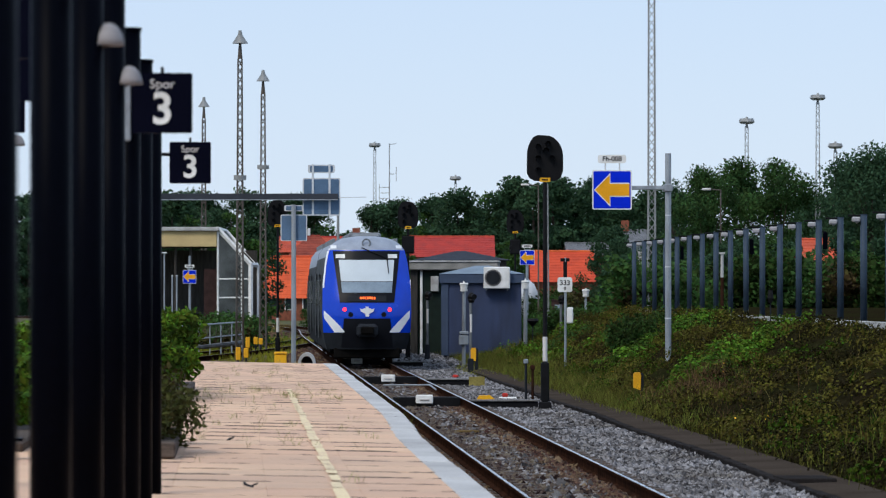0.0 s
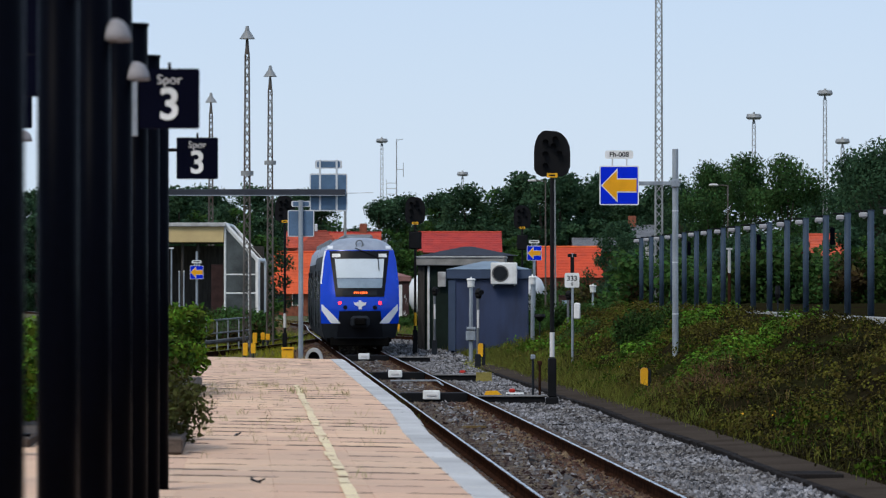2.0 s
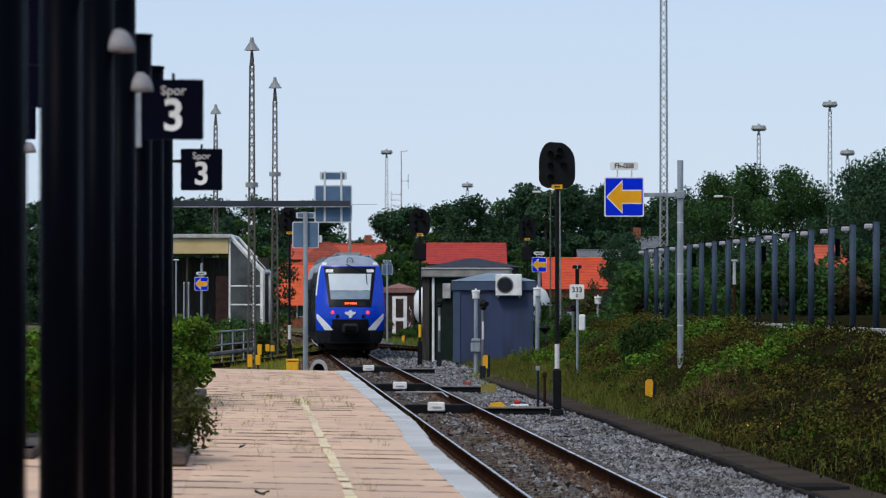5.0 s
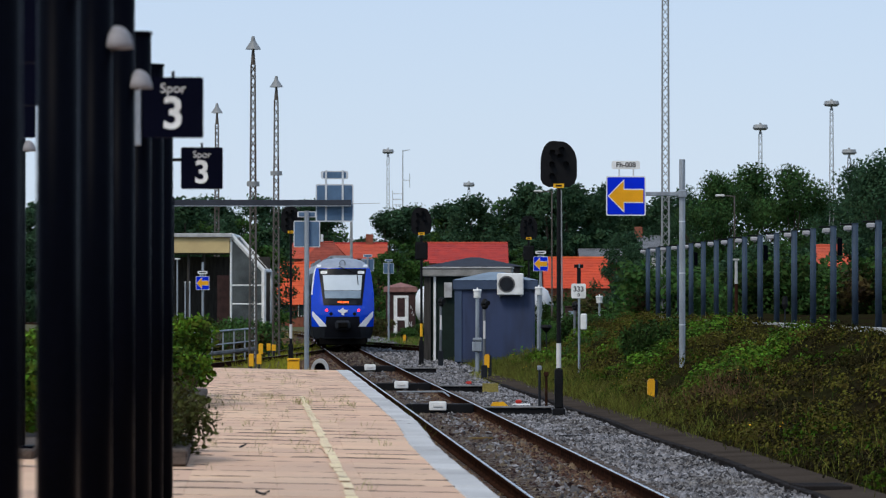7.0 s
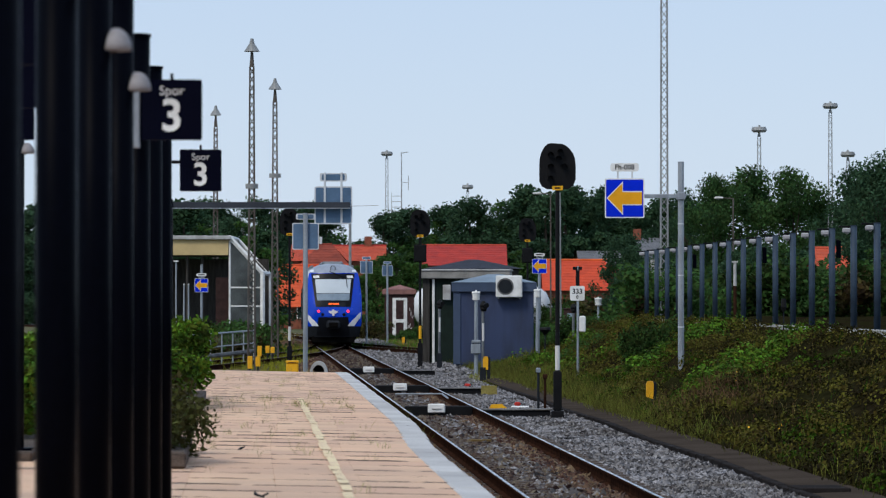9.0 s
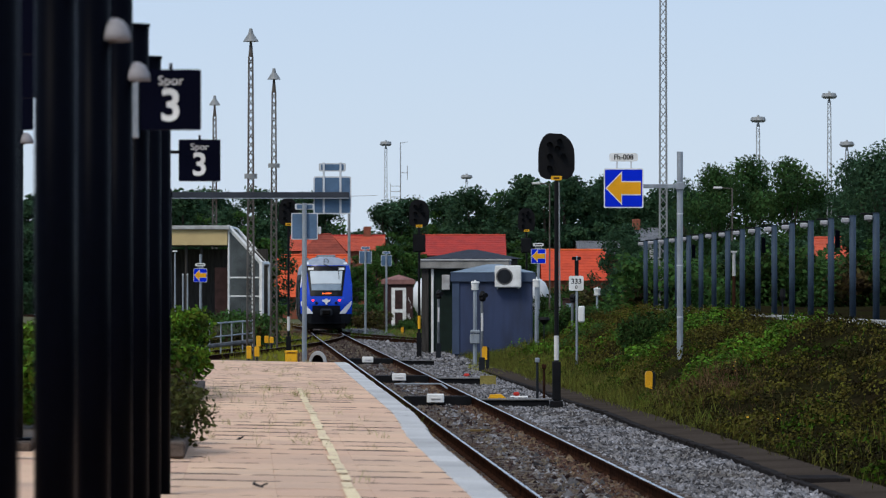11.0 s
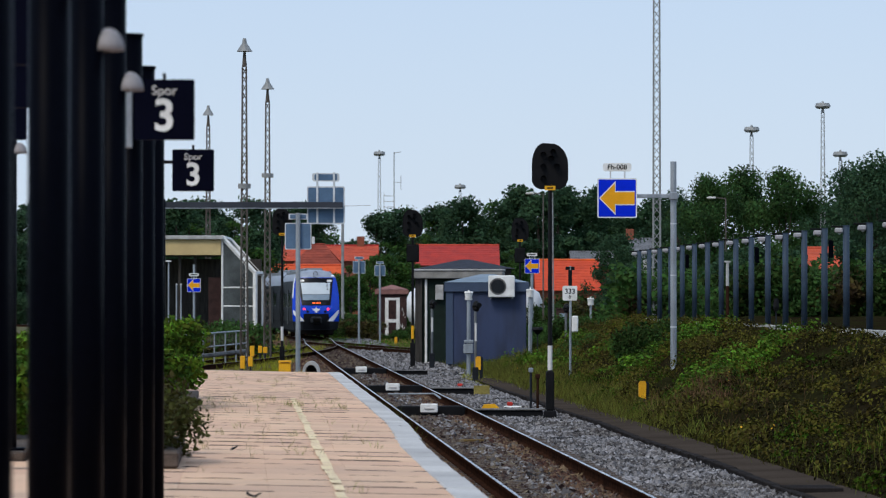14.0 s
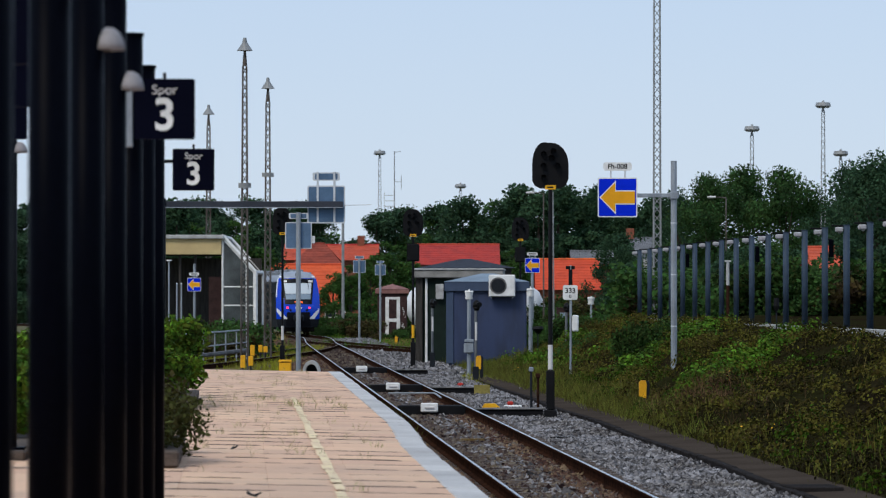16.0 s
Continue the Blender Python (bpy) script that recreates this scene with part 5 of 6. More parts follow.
tufts("dry_verge", scatter(3500, -11.631, -9.167, 195, 262, -0.42), STRAW, 0.4, 0.015, "dry pale grass by the lattice masts", m=pose(0, 0, 0))
edge = np.concatenate([scatter(n, -1.74 + edge_shift(s), -1.52 + edge_shift(s), s, s + ln, -0.22) for s, ln, n in ((58, 4, 260), (64, 8, 700), (72, 3, 160), (84, 3, 220))])
tufts("edge_weeds", edge, VERGE, 0.42, 0.010, "grass growing between platform edge and rail", lean=0.3)
low = np.concatenate([scatter(n, -1.74, -1.6, s, s + ln, -0.22) for s, ln, n in ((41, 3, 140), (46, 5, 260), (52, 3, 140))])
tufts("edge_dry_weeds", low, STRAW, 0.3, 0.006, "dry grass along the platform wall", lean=0.3)

# ---- platform paving: slabs, edge stones, line, weeds ----
ROW = 1.18
slab = Shape().box(-0.3998, 0.3998, -ROW / 2 + 0.016, ROW / 2 - 0.016, 0.44, 0.547, 0.003).mesh("slab", SLAB)
edge_stone = Shape().box(-0.15, 0.15, -ROW / 2 + 0.008, ROW / 2 - 0.008, 0.36, 0.555, 0.012).mesh("edge_stone", KERB)
R2 = random.Random(8)
nrow = int((P_END - 24) / ROW)
for k in range(nrow):
    s = P_END - 0.6 - k * ROW
    for j in range(4):
        y = s + (0.0, 0.02, -0.03, 0.01)[j]
        ob = new("slab", slab)
        ob.parent = platform
        ob.matrix_basis = pose(-2.44 - 0.8 * j + edge_shift(y), y, R2.uniform(-0.002, 0.002), R2.uniform(-0.15, 0.15), R2.uniform(-0.06, 0.06), R2.uniform(-0.25, 0.25))
    ob = new("edge_stone", edge_stone)
    ob.parent = platform
    ob.matrix_basis = pose(-1.89 + edge_shift(s) + R2.uniform(-0.01, 0.01), s, R2.uniform(-0.004, 0.004), 0, R2.uniform(-0.3, 0.3), R2.uniform(-0.4, 0.4))
more = Shape()
for k in range(78):
    for j in range(4):
        more.box(-5.72 - 0.8 * j - 0.397, -5.72 - 0.8 * j + 0.397, 0.6 + k * ROW, 0.6 + k * ROW + ROW - 0.02, 0.45, 0.545)
for k in range(50):
    s = 24.5 - (k + 1) * ROW
    for j in range(4):
        more.box(-2.44 - 0.8 * j - 0.399, -2.44 - 0.8 * j + 0.399, s + 0.01, s + ROW - 0.01, 0.45, 0.546)
    more.box(-2.035, -1.745, s + 0.01, s + ROW - 0.01, 0.45, 0.552)
tagged(part("far_slabs", more, SLAB, platform), kind="stuff")
s = 26.0
line = Shape()
while s < 67:
    ln = R2.uniform(0.7, 1.1)
    w = 0.05 + R2.uniform(-0.006, 0.008)
    x = -3.02 + R2.uniform(-0.012, 0.012)
    line.add([(x - w, s, 0.5605), (x + w, s + R2.uniform(-0.05, 0.05), 0.5605), (x + w, s + ln, 0.5605), (x - w, s + ln + R2.uniform(-0.06, 0.06), 0.5605)], [(0, 1, 2, 3)])
    s += ln + R2.choice((0.02, 0.05, 0.1, 0.25))
part("yellow_line", line, YELLOW_LINE, platform, "worn pale yellow marking line")
feet = []
for k in range(nrow):
    s = P_END - k * ROW
    n = R2.choice((0, 0, 1, 2, 3)) if s > 40 else R2.choice((0, 0, 1))
    if 60 < s < 67:
        n = 9
    for _ in range(n):
        x = R2.uniform(-4.6, -2.25)
        sz = R2.randrange(3, 14)
        feet += [(x + R2.gauss(0, 0.05), s + R2.gauss(0, 0.012), 0.53) for _ in range(sz)]
tufts("joint_weeds", feet, PALE_STRAW, 0.10, 0.006, "dry weeds growing in the paving joints", m=PLAT, lean=0.5)
dirt = Shape()
for k in range(nrow):
    for left, right in ((-5.4, -1.78),):
        s, x = P_END - k * ROW, left
        while x < right:
            ln = R2.uniform(0.25, 1.6)
            x1 = min(right, x + ln)
            if R2.random() < 0.8 and x1 - x > 0.06:
                w, y = R2.uniform(0.01, 0.02), s + R2.gauss(0, 0.006)
                z0, top = 0.53, 0.549 + R2.choice((0.0005, 0.002, 0.003, 0.006)) * (0.6 if s > 70 else 1.0)
                n = max(2, int((x1 - x) / 0.07))
                vs = []
                for i in range(n + 1):
                    u = i / n
                    z = z0 + (top + R2.uniform(-0.003, 0.002) - z0) * (0.9 + 0.1 * math.sin(math.pi * u)) if 0 < i < n else z0 + 0.012
                    xx = x + (x1 - x) * u + edge_shift(s)
                    vs += [(xx, y - w, z0), (xx, y, z), (xx, y + w, z0)]
                dirt.add(vs, [f for i in range(n) for f in ((3 * i, 3 * i + 3, 3 * i + 4, 3 * i + 1), (3 * i + 1, 3 * i + 4, 3 * i + 5, 3 * i + 2))])
            x = x1 + R2.uniform(0, 0.12)
tagged(part("joint_dirt", dirt, JOINT_DIRT, platform, "dark dirt and moss in the joints"), kind="stuff")
debris = solid("twig_litter", Shape().tube((0, 0, 0), (0.03, 0.16, 0.02), 0.010, n=5).tube((0.01, 0.06, 0), (0.06, 0.01, 0.03), 0.008, n=5).tube((0.03, 0.12, 0.01), (0.07, 0.2, 0.03), 0.009, n=5), BLACK, "dark scrap of litter on the paving", "litter", m=on_track(-4.0, 44, 0.56))
copy_thing(debris, on_track(-3.75, 33.6, 0.56, 40))


def planter(c, s, w, d, h, seed, mat, label, bh, leaf):
    t = thing("planter_bush", label, "planter", on_track(c, s, 0.58), "planted bushes")
    part("trough", Shape().box(-w, w, -d, d, 0, h, 0.02), SLEEPER, t, "low dark brown trough")
    r = np.random.default_rng(seed)
    cen = [((r.random() * 2 - 1) * w * 0.85, (r.random() * 2 - 1) * d * 0.9, h + bh * (0.1 + 0.75 * r.random())) for k in range(26)]
    ob = new("bush", quads_mesh("bush", leaves(r, cen, [0.2 + 0.16 * q for q in r.random(26)], 12000, leaf), mat))
    ob.parent = t
    return t


planter(-5.22, 62.5, 0.62, 4.0, 0.12, 51, BUSH, "bright green bush in a low trough on the platform", 1.2, 0.05)
planter(-5.05, 41.0, 0.56, 2.2, 0.16, 52, LEAF_OLIVE, "olive lavender-like bush in a low trough on the platform", 0.62, 0.035)
planter(-6.75, 46.0, 0.7, 6.0, 0.12, 53, BUSH, "green bush in a low trough behind the columns", 1.1, 0.05)

# ---- trackside things ----
for s, x0, x1, wx in ((81.5, -0.95, 2.3, -0.05), (101, -0.95, 2.15, -0.06), (126, -1.6, 2.0, -0.11)):
    duct = thing("cable_bridge", "black cable duct crossing the track with a white box on it", "cable duct", on_track(0, s, 0), "cable ducts")
    part("duct", Shape().box(-0.7, 0.7, -0.16, 0.16, -0.24, 0.03, 0.02), BLACK, duct)
    part("outer_duct", Shape().box(0.82, x1, -0.2, 0.2, -0.36, -0.06, 0.02), BLACK, duct)
    part("outer_lid", Shape().box(0.9, x1 + 0.04, -0.24, 0.24, -0.06, -0.03, 0.008), DARK_CONCRETE, duct, "grey lid")
    part("inner_duct", Shape().box(x0, -0.82, -0.16, 0.16, -0.3, -0.1, 0.02), BLACK, duct)
    part("white_box", Shape().box(wx - 0.178, wx + 0.178, -0.24, -0.15, -0.11, 0.08, 0.02), WHITE, duct, "white marker box")
    part("lifting_lug", Shape().box(wx - 0.1, wx + 0.1, -0.26, -0.24, -0.04, 0.01, 0.01), LAMPWHITE, duct)
rod = thing("point_rod", "thin steel rod lying across the rails", "rod", on_track(0, 92, 0))
part("bar", Shape().tube((-0.5, 0, 0.02), (0.55, -0.6, 0.04), 0.02, n=6).tube((0.55, -0.6, 0.04), (0.6, -2.4, -0.02), 0.02, n=6), GALV, rod)
solid("loose_plank", Shape().box(-0.2, 0.2, -0.09, 0.09, -0.19, -0.13, 0.006), STRAW, "pale weathered plank lying between the rails", "plank", m=on_track(-0.02, 66.6, 0, 2))
solid("dark_bar", Shape().box(-0.3, 0.3, -0.06, 0.06, -0.21, -0.17, 0.006), BLACK, "dark iron bar lying in the ballast", "bar", m=on_track(1.55, 68.6, 0, 1))
solid("tan_board", Shape().box(-0.2, 0.2, -0.04, 0.04, -0.2, 0.04, 0.006), STRAW, "tan board at the end of a cable duct", "board", m=pose(0.986, 100, 0))
cover = thing("yellow_cover", "low yellow ridged cover on the ballast", "cover", pose(1.044, 87, -0.2))
part("lid", Shape().plate([(-0.2, 0), (-0.14, 0.11), (0.1, 0.12), (0.24, 0)], -0.12, 0.12), YELLOW, cover)
flag = thing("red_white_block", "small red block on a white foot beside the track", "block", pose(1.496, 88, -0.2))
part("block", Shape().box(-0.07, 0.07, -0.05, 0.05, 0.05, 0.14, 0.03), REDPAINT, flag)
part("foot", Shape().box(-0.14, 0.26, -0.1, 0.1, 0, 0.05, 0.015), WHITE, flag, "white foot")
solid("red_pebble_marker", Shape().box(-0.09, 0.09, -0.09, 0.09, 0, 0.13, 0.04), REDPAINT, "small red marker block in the ballast", "marker", m=pose(0.487, 110, -0.25))


def marker(m, h, label):
    t = thing("yellow_marker", label, "marker post", m, "yellow markers")
    part("post", Shape().box(0.02, 0.12, -0.04, 0.06, -0.3, h, 0.015), SKIRT, t)
    part("cap", Shape().plate([(-0.1, 0.0), (0.05, -0.05), (0.06, h * 0.85), (0.04, h + 0.02), (-0.06, h + 0.02), (-0.1, h * 0.9)], -0.07, 0.07), YELLOW, t, "yellow cap")
    return t


marker(pose(4.26, 84, 0.154), 0.312, "yellow marker post in the grass of the bank")
marker(pose(1.079, 118, 0.157), 0.337, "yellow marker on a dark post before the blue cabin")
marker(pose(-2.636, 225, -0.406), 0.45, "small yellow marker by the far track")
marker(pose(2.451, 330, -0.2), 0.6, "small yellow marker far down the line")


def yellow_posts(x, y, z0, z1, label):
    t = thing("yellow_post", label, "marker post", pose(x, y, z0), "yellow posts by the mast")
    part("plate", Shape().box(-0.08, 0.08, -0.04, 0.04, 0, z1 - z0, 0.02), YELLOW, t)
    part("foot", Shape().box(-0.03, 0.03, -0.03, 0.03, -0.6, 0.02, 0.005), SKIRT, t)


for x, zb, zt, y in ((-6.473, -0.037, 0.383, 128), (-6.217, 0.036, 0.365, 128), (-6.74, 0.19, 0.57, 140), (-6.921, 0.173, 0.451, 150), (-6.818, 0.145, 0.384, 152)):
    yellow_posts(x, y, zb, zt, "yellow marker plate on a short post")
ybox = thing("yellow_grit_box", "yellow plastic grit box at the platform end", "grit box", pose(-3.866, 97, -0.35))
part("bin", Shape().box(-0.15, 0.15, -0.12, 0.12, 0, 0.65 + 0.35, 0.02), YELLOW, ybox)
part("lid", Shape().box(-0.16, 0.16, -0.13, 0.13, 0.65 + 0.35, 0.72 + 0.35, 0.015), YELLOW, ybox)
part("slot", Shape().box(-0.1, 0.1, -0.133, -0.13, 0.664 + 0.35, 0.678 + 0.35), SKIRT, ybox)
# pale concrete half pipe
arch = thing("concrete_pipe_end", "pale concrete arched pipe end beside the platform end", "pipe", pose(-3.195, 96, -0.35))
o = Shape()
r0, r1, base = 0.15, 0.215, 0.488 + 0.35
vs, n = [], 16
for k in range(n + 1):
    a = math.pi * k / n
    for r in (r0, r1):
        for y in (0, 0.5):
            vs.append((r * math.cos(a), y, base - 0.06 + r * 1.35 * math.sin(a)))
o.add(vs, [(4 * k, 4 * k + 2, 4 * k + 6, 4 * k + 4) for k in range(n)] + [(4 * k + 2, 4 * k + 3, 4 * k + 7, 4 * k + 6) for k in range(n)] + [(4 * k, 4 * k + 4, 4 * k + 5, 4 * k + 1) for k in range(n)])
for x in (-1, 1):
    o.box(min(x * r0, x * r1), max(x * r0, x * r1), 0, 0.5, 0, base - 0.06)
part("arch", o, CONCRETE, arch)
# black plate put in place of the shade within the arch
part("inner_shade_plate", Shape().box(-r0, r0, 0.4, 0.5, 0, base + 0.12), BLACK, arch, "black plate standing in for the shaded inside")

# metal railing beyond the platform
rail_f = thing("metal_fence", "rusty grey metal railing beyond the platform end", "fence", pose(0, 0, 0))
fa, fb = Vector((-9.187, 138, 0)), Vector((-7.436, 150, 0))
d = fb - fa
part("top_rail", Shape().tube(fa + Vector((0, 0, 0.949)), fb + Vector((0, 0, 1.03)), 0.032, n=6), GALV, rail_f)
part("low_rail", Shape().tube(fa + Vector((0, 0, 0.456)), fb + Vector((0, 0, 0.559)), 0.024, n=6), GALV, rail_f)
part("foot_beam", Shape().tube(fa + Vector((0, -0.3, 0.14)), fb + Vector((0, -0.3, 0.259)), 0.08, n=6), DARK_CONCRETE, rail_f)
for k in range(7):
    p = fa + d * (k / 6)
    part("post", Shape().tube((p.x, p.y, -0.5), (p.x, p.y, 0.955 + 0.02 * k), 0.03, n=6), GALV, rail_f)
for k in range(46):
    p = fa + d * (k / 45)
    part("bar", Shape().tube((p.x, p.y, 0.456 + 0.05), (p.x, p.y, 0.95), 0.009, n=4), LATTICE, rail_f)

# grey posts with white heads, dwarf signals
def head_post(x, y, z_top, label, box=None, r=0.055):
    t = thing("lamp_post", label, "lamp post", pose(x, y, -0.3), "posts with white heads")
    h = z_top + 0.3
    part("post", Shape().tube((0, 0, 0), (0, 0, h - 0.25), r, r * 0.85, 8), GALV, t)
    part("head", Shape().tube((0, 0, h - 0.27), (0, 0, h - 0.1), 0.11, 0.135, 12).tube((0, 0, h - 0.1), (0, 0, h - 0.05), 0.155, 0.13, 12).tube((0, 0, h - 0.33), (0, 0, h - 0.27), 0.12, 0.13, 12), WHITE, t, "white head")
    part("finial", Shape().tube((0, 0, h - 0.06), (0, 0, h), 0.03, 0.02, 6), WHITE, t)
    if box is not None:
        part("switch_box", Shape().box(-0.17, 0.15, -0.14, 0.02, box + 0.3 - 0.28, box + 0.3 + 0.05, 0.03), GALV, t, "grey switch box")
        part("upper_box", Shape().box(-0.15, 0.15, -0.16, 0.0, box + 0.3 + 0.07, box + 0.3 + 0.17, 0.02), GALV, t)


head_post(0.841, 128, 2.523, "grey post with a white head and switch boxes before the cabin", 0.731, 0.07)
head_post(2.989, 135, 2.616, "grey post with a white head beside the blue cabin", None, 0.075)
head_post(5.614, 150, 2.316, "slim grey post with a white head in the shrubs", None, 0.05)


def dwarf(x, y, z_base, z_top, label, white=True, turn=0.0):
    """A slim post with a pale sleeve and a small black lamp head with a hood."""
    t = thing("dwarf_signal", label, "railway signal", pose(x, y, z_base, 0, 0, turn), "dwarf signals")
    h = z_top - z_base
    part("post", Shape().tube((0, 0, -0.4), (0, 0, h - 0.3), 0.045, 0.042, 8), GREYPOST, t)
    if white:
        part("sleeve", Shape().tube((0.01, -0.03, h * 0.5), (0.01, -0.03, h * 0.72), 0.034, 0.034, 8), LAMPWHITE, t, "pale sleeve")
    part("foot", Shape().box(-0.09, 0.09, -0.09, 0.09, -0.4, h * 0.18, 0.02), SKIRT, t)
    part("head", Shape().dome((0.02, 0.02, h - 0.22), 0.12, 0.2, 12, 4).tube((0.02, 0.02, h - 0.34), (0.02, 0.02, h - 0.22), 0.07, 0.12, 12), BLACK, t, smooth=True)
    part("hood", Shape().tube((0.06, -0.06, h - 0.14), (0.11, -0.22, h - 0.16), 0.06, 0.08, 8), BLACK, t)


dwarf(0.978, 118, -0.248, 2.196, "slim grey dwarf signal with a black hooded head before the cabin")
dwarf(-0.366, 135, -0.026, 2.23, "slim dark dwarf signal by the green cabin")
dwarf(4.204, 135, -0.3, 2.095, "small black dwarf signal beside the bank", False)
horn = thing("track_horn", "black funnel-shaped horn on a thin stem in the grass", "horn", pose(3.12, 130, -0.3))
part("stem", Shape().tube((0, 0, -0.1), (0, 0, 1.42), 0.02, 0.018, 6), SKIRT, horn)
part("funnel", Shape().tube((0, 0, 1.36), (0, 0, 1.52), 0.05, 0.2, 12).tube((0, 0, 1.52), (0, 0, 1.6), 0.2, 0.16, 12), BLACK, horn)
# a small dark red cabinet among the shrubs, and a flat cover slab by the kerb
kiosk = thing("red_cabinet", "small dark red trackside cabinet with a pale panel", "cabinet", pose(6.05, 200, -0.4))
part("body", Shape().box(-0.3, 0.3, -0.25, 0.25, 0, 2.1, 0.02), BRICK, kiosk)
part("panel", Shape().box(-0.14, 0.2, -0.27, -0.25, 1.35, 1.9, 0.01), PANE_GREY, kiosk, "pale grey-blue panel")
part("top", Shape().box(-0.34, 0.34, -0.29, 0.29, 2.1, 2.16, 0.01), BRICK, kiosk)
solid("cover_slab", Shape().box(-0.32, 0.32, -0.45, 0.45, 0, 0.07, 0.012), TROUGH, "dark flat concrete cover slab by the kerb", "cover slab", m=on_track(3.25, 49.5, -0.19, 3))
lan = thing("path_lantern", "small black lantern on a slim post by the bank edging", "lantern", on_track(10.05, 103, 1.4))
part("post", Shape().tube((0, 0, -0.2), (0, 0, 0.5), 0.02, 0.018, 6), SKIRT, lan)
part("case", Shape().tube((0, 0, 0.5), (0, 0, 0.62), 0.05, 0.085, 10).tube((0, 0, 0.62), (0, 0, 0.84), 0.085, 0.06, 10), BLACK, lan)
for s_ in (96.75, 110.75, 128.25):
    hs = thing("hanging_plate", "small dark plate hanging beside a bank column", "sign", on_track(10.56, s_, 3.3), "hanging plates")
    part("plate", Shape().box(-0.06, 0.06, -0.02, 0.02, -0.06, 0.36, 0.01), NAVY, hs)
    part("hook", Shape().box(-0.12, 0.02, -0.01, 0.01, 0.36, 0.39, 0.004), BLACK, hs)
for x, y, zt, mat, lab in ((1.894, 85, 0.749, GALV, "short post with a pale cap beside the track"), (2.04, 85, 0.615, RUSTY, "short rusty iron post beside the track")):
    t = thing("short_post", lab, "post", pose(x, y, -0.25), "short posts")
    part("post", Shape().tube((0, 0, -0.1), (0, 0, zt + 0.25 - 0.08), 0.03, 0.028, 6), SKIRT if mat is GALV else RUSTY, t)
    part("cap", Shape().box(-0.05, 0.05, -0.05, 0.05, zt + 0.15, zt + 0.25, 0.015), mat, t)
# rusty pole before the bank columns
rp = thing("rusty_pole", "rusty iron pole with a pale upper tube on the bank", "pole", pose(8.496, 118, 1.3))
part("lower_tube", Shape().tube((0, 0, -0.4), (0, 0, 2.618 - 1.3), 0.055, 0.05, 8), RUSTY, rp)
part("upper_tube", Shape().tube((0, 0, 2.618 - 1.3), (0, 0, 3.326 - 1.3), 0.05, 0.045, 8), CONCRETE, rp, "pale upper tube")
part("cap", Shape().box(-0.09, 0.09, -0.06, 0.06, 3.309 - 1.3, 3.343 - 1.28, 0.005), CONCRETE, rp)

# ---- the train ----
WID = [(0.45, 1.20), (0.7, 1.27), (1.0, 1.32), (1.6, 1.345), (2.4, 1.33), (3.1, 1.25), (3.45, 1.17), (3.62, 1.04), (3.75, 0.86), (3.84, 0.62), (3.88, 0.3)]
BACK = [(0.45, 0.14), (0.7, 0.08), (1.0, 0.02), (1.5, 0.0), (1.9, 0.07), (2.6, 0.34), (3.45, 0.74), (3.62, 0.86), (3.75, 1.0), (3.84, 1.2), (3.88, 1.4)]


def table(rows_, z):
    return float(np.interp(z, [r[0] for r in rows_], [r[1] for r in rows_]))


def skin(x, z):
    w = table(WID, z)
    return table(BACK, z) + 0.42 * min(1.0, abs(x) / w) ** 3


def patch_on(z0, z1, left, right, out, nz=10, nx=10):
    """A panel lying on the cab's face, between left(z) and right(z)."""
    sh = Shape()
    for i in range(nz + 1):
        z = z0 + (z1 - z0) * i / nz
        l, r = left(z), right(z)
        for j in range(nx + 1):
            x = l + (r - l) * j / nx
            sh.v.append((x, skin(x, z) - out, z))
    sh.f = [(i * (nx + 1) + j, i * (nx + 1) + j + 1, (i + 1) * (nx + 1) + j + 1, (i + 1) * (nx + 1) + j) for i in range(nz) for j in range(nx)]
    return sh


def lin(z0, a, z1, b):
    return lambda z: a + (b - a) * (z - z0) / (z1 - z0)


CAR = 13.2


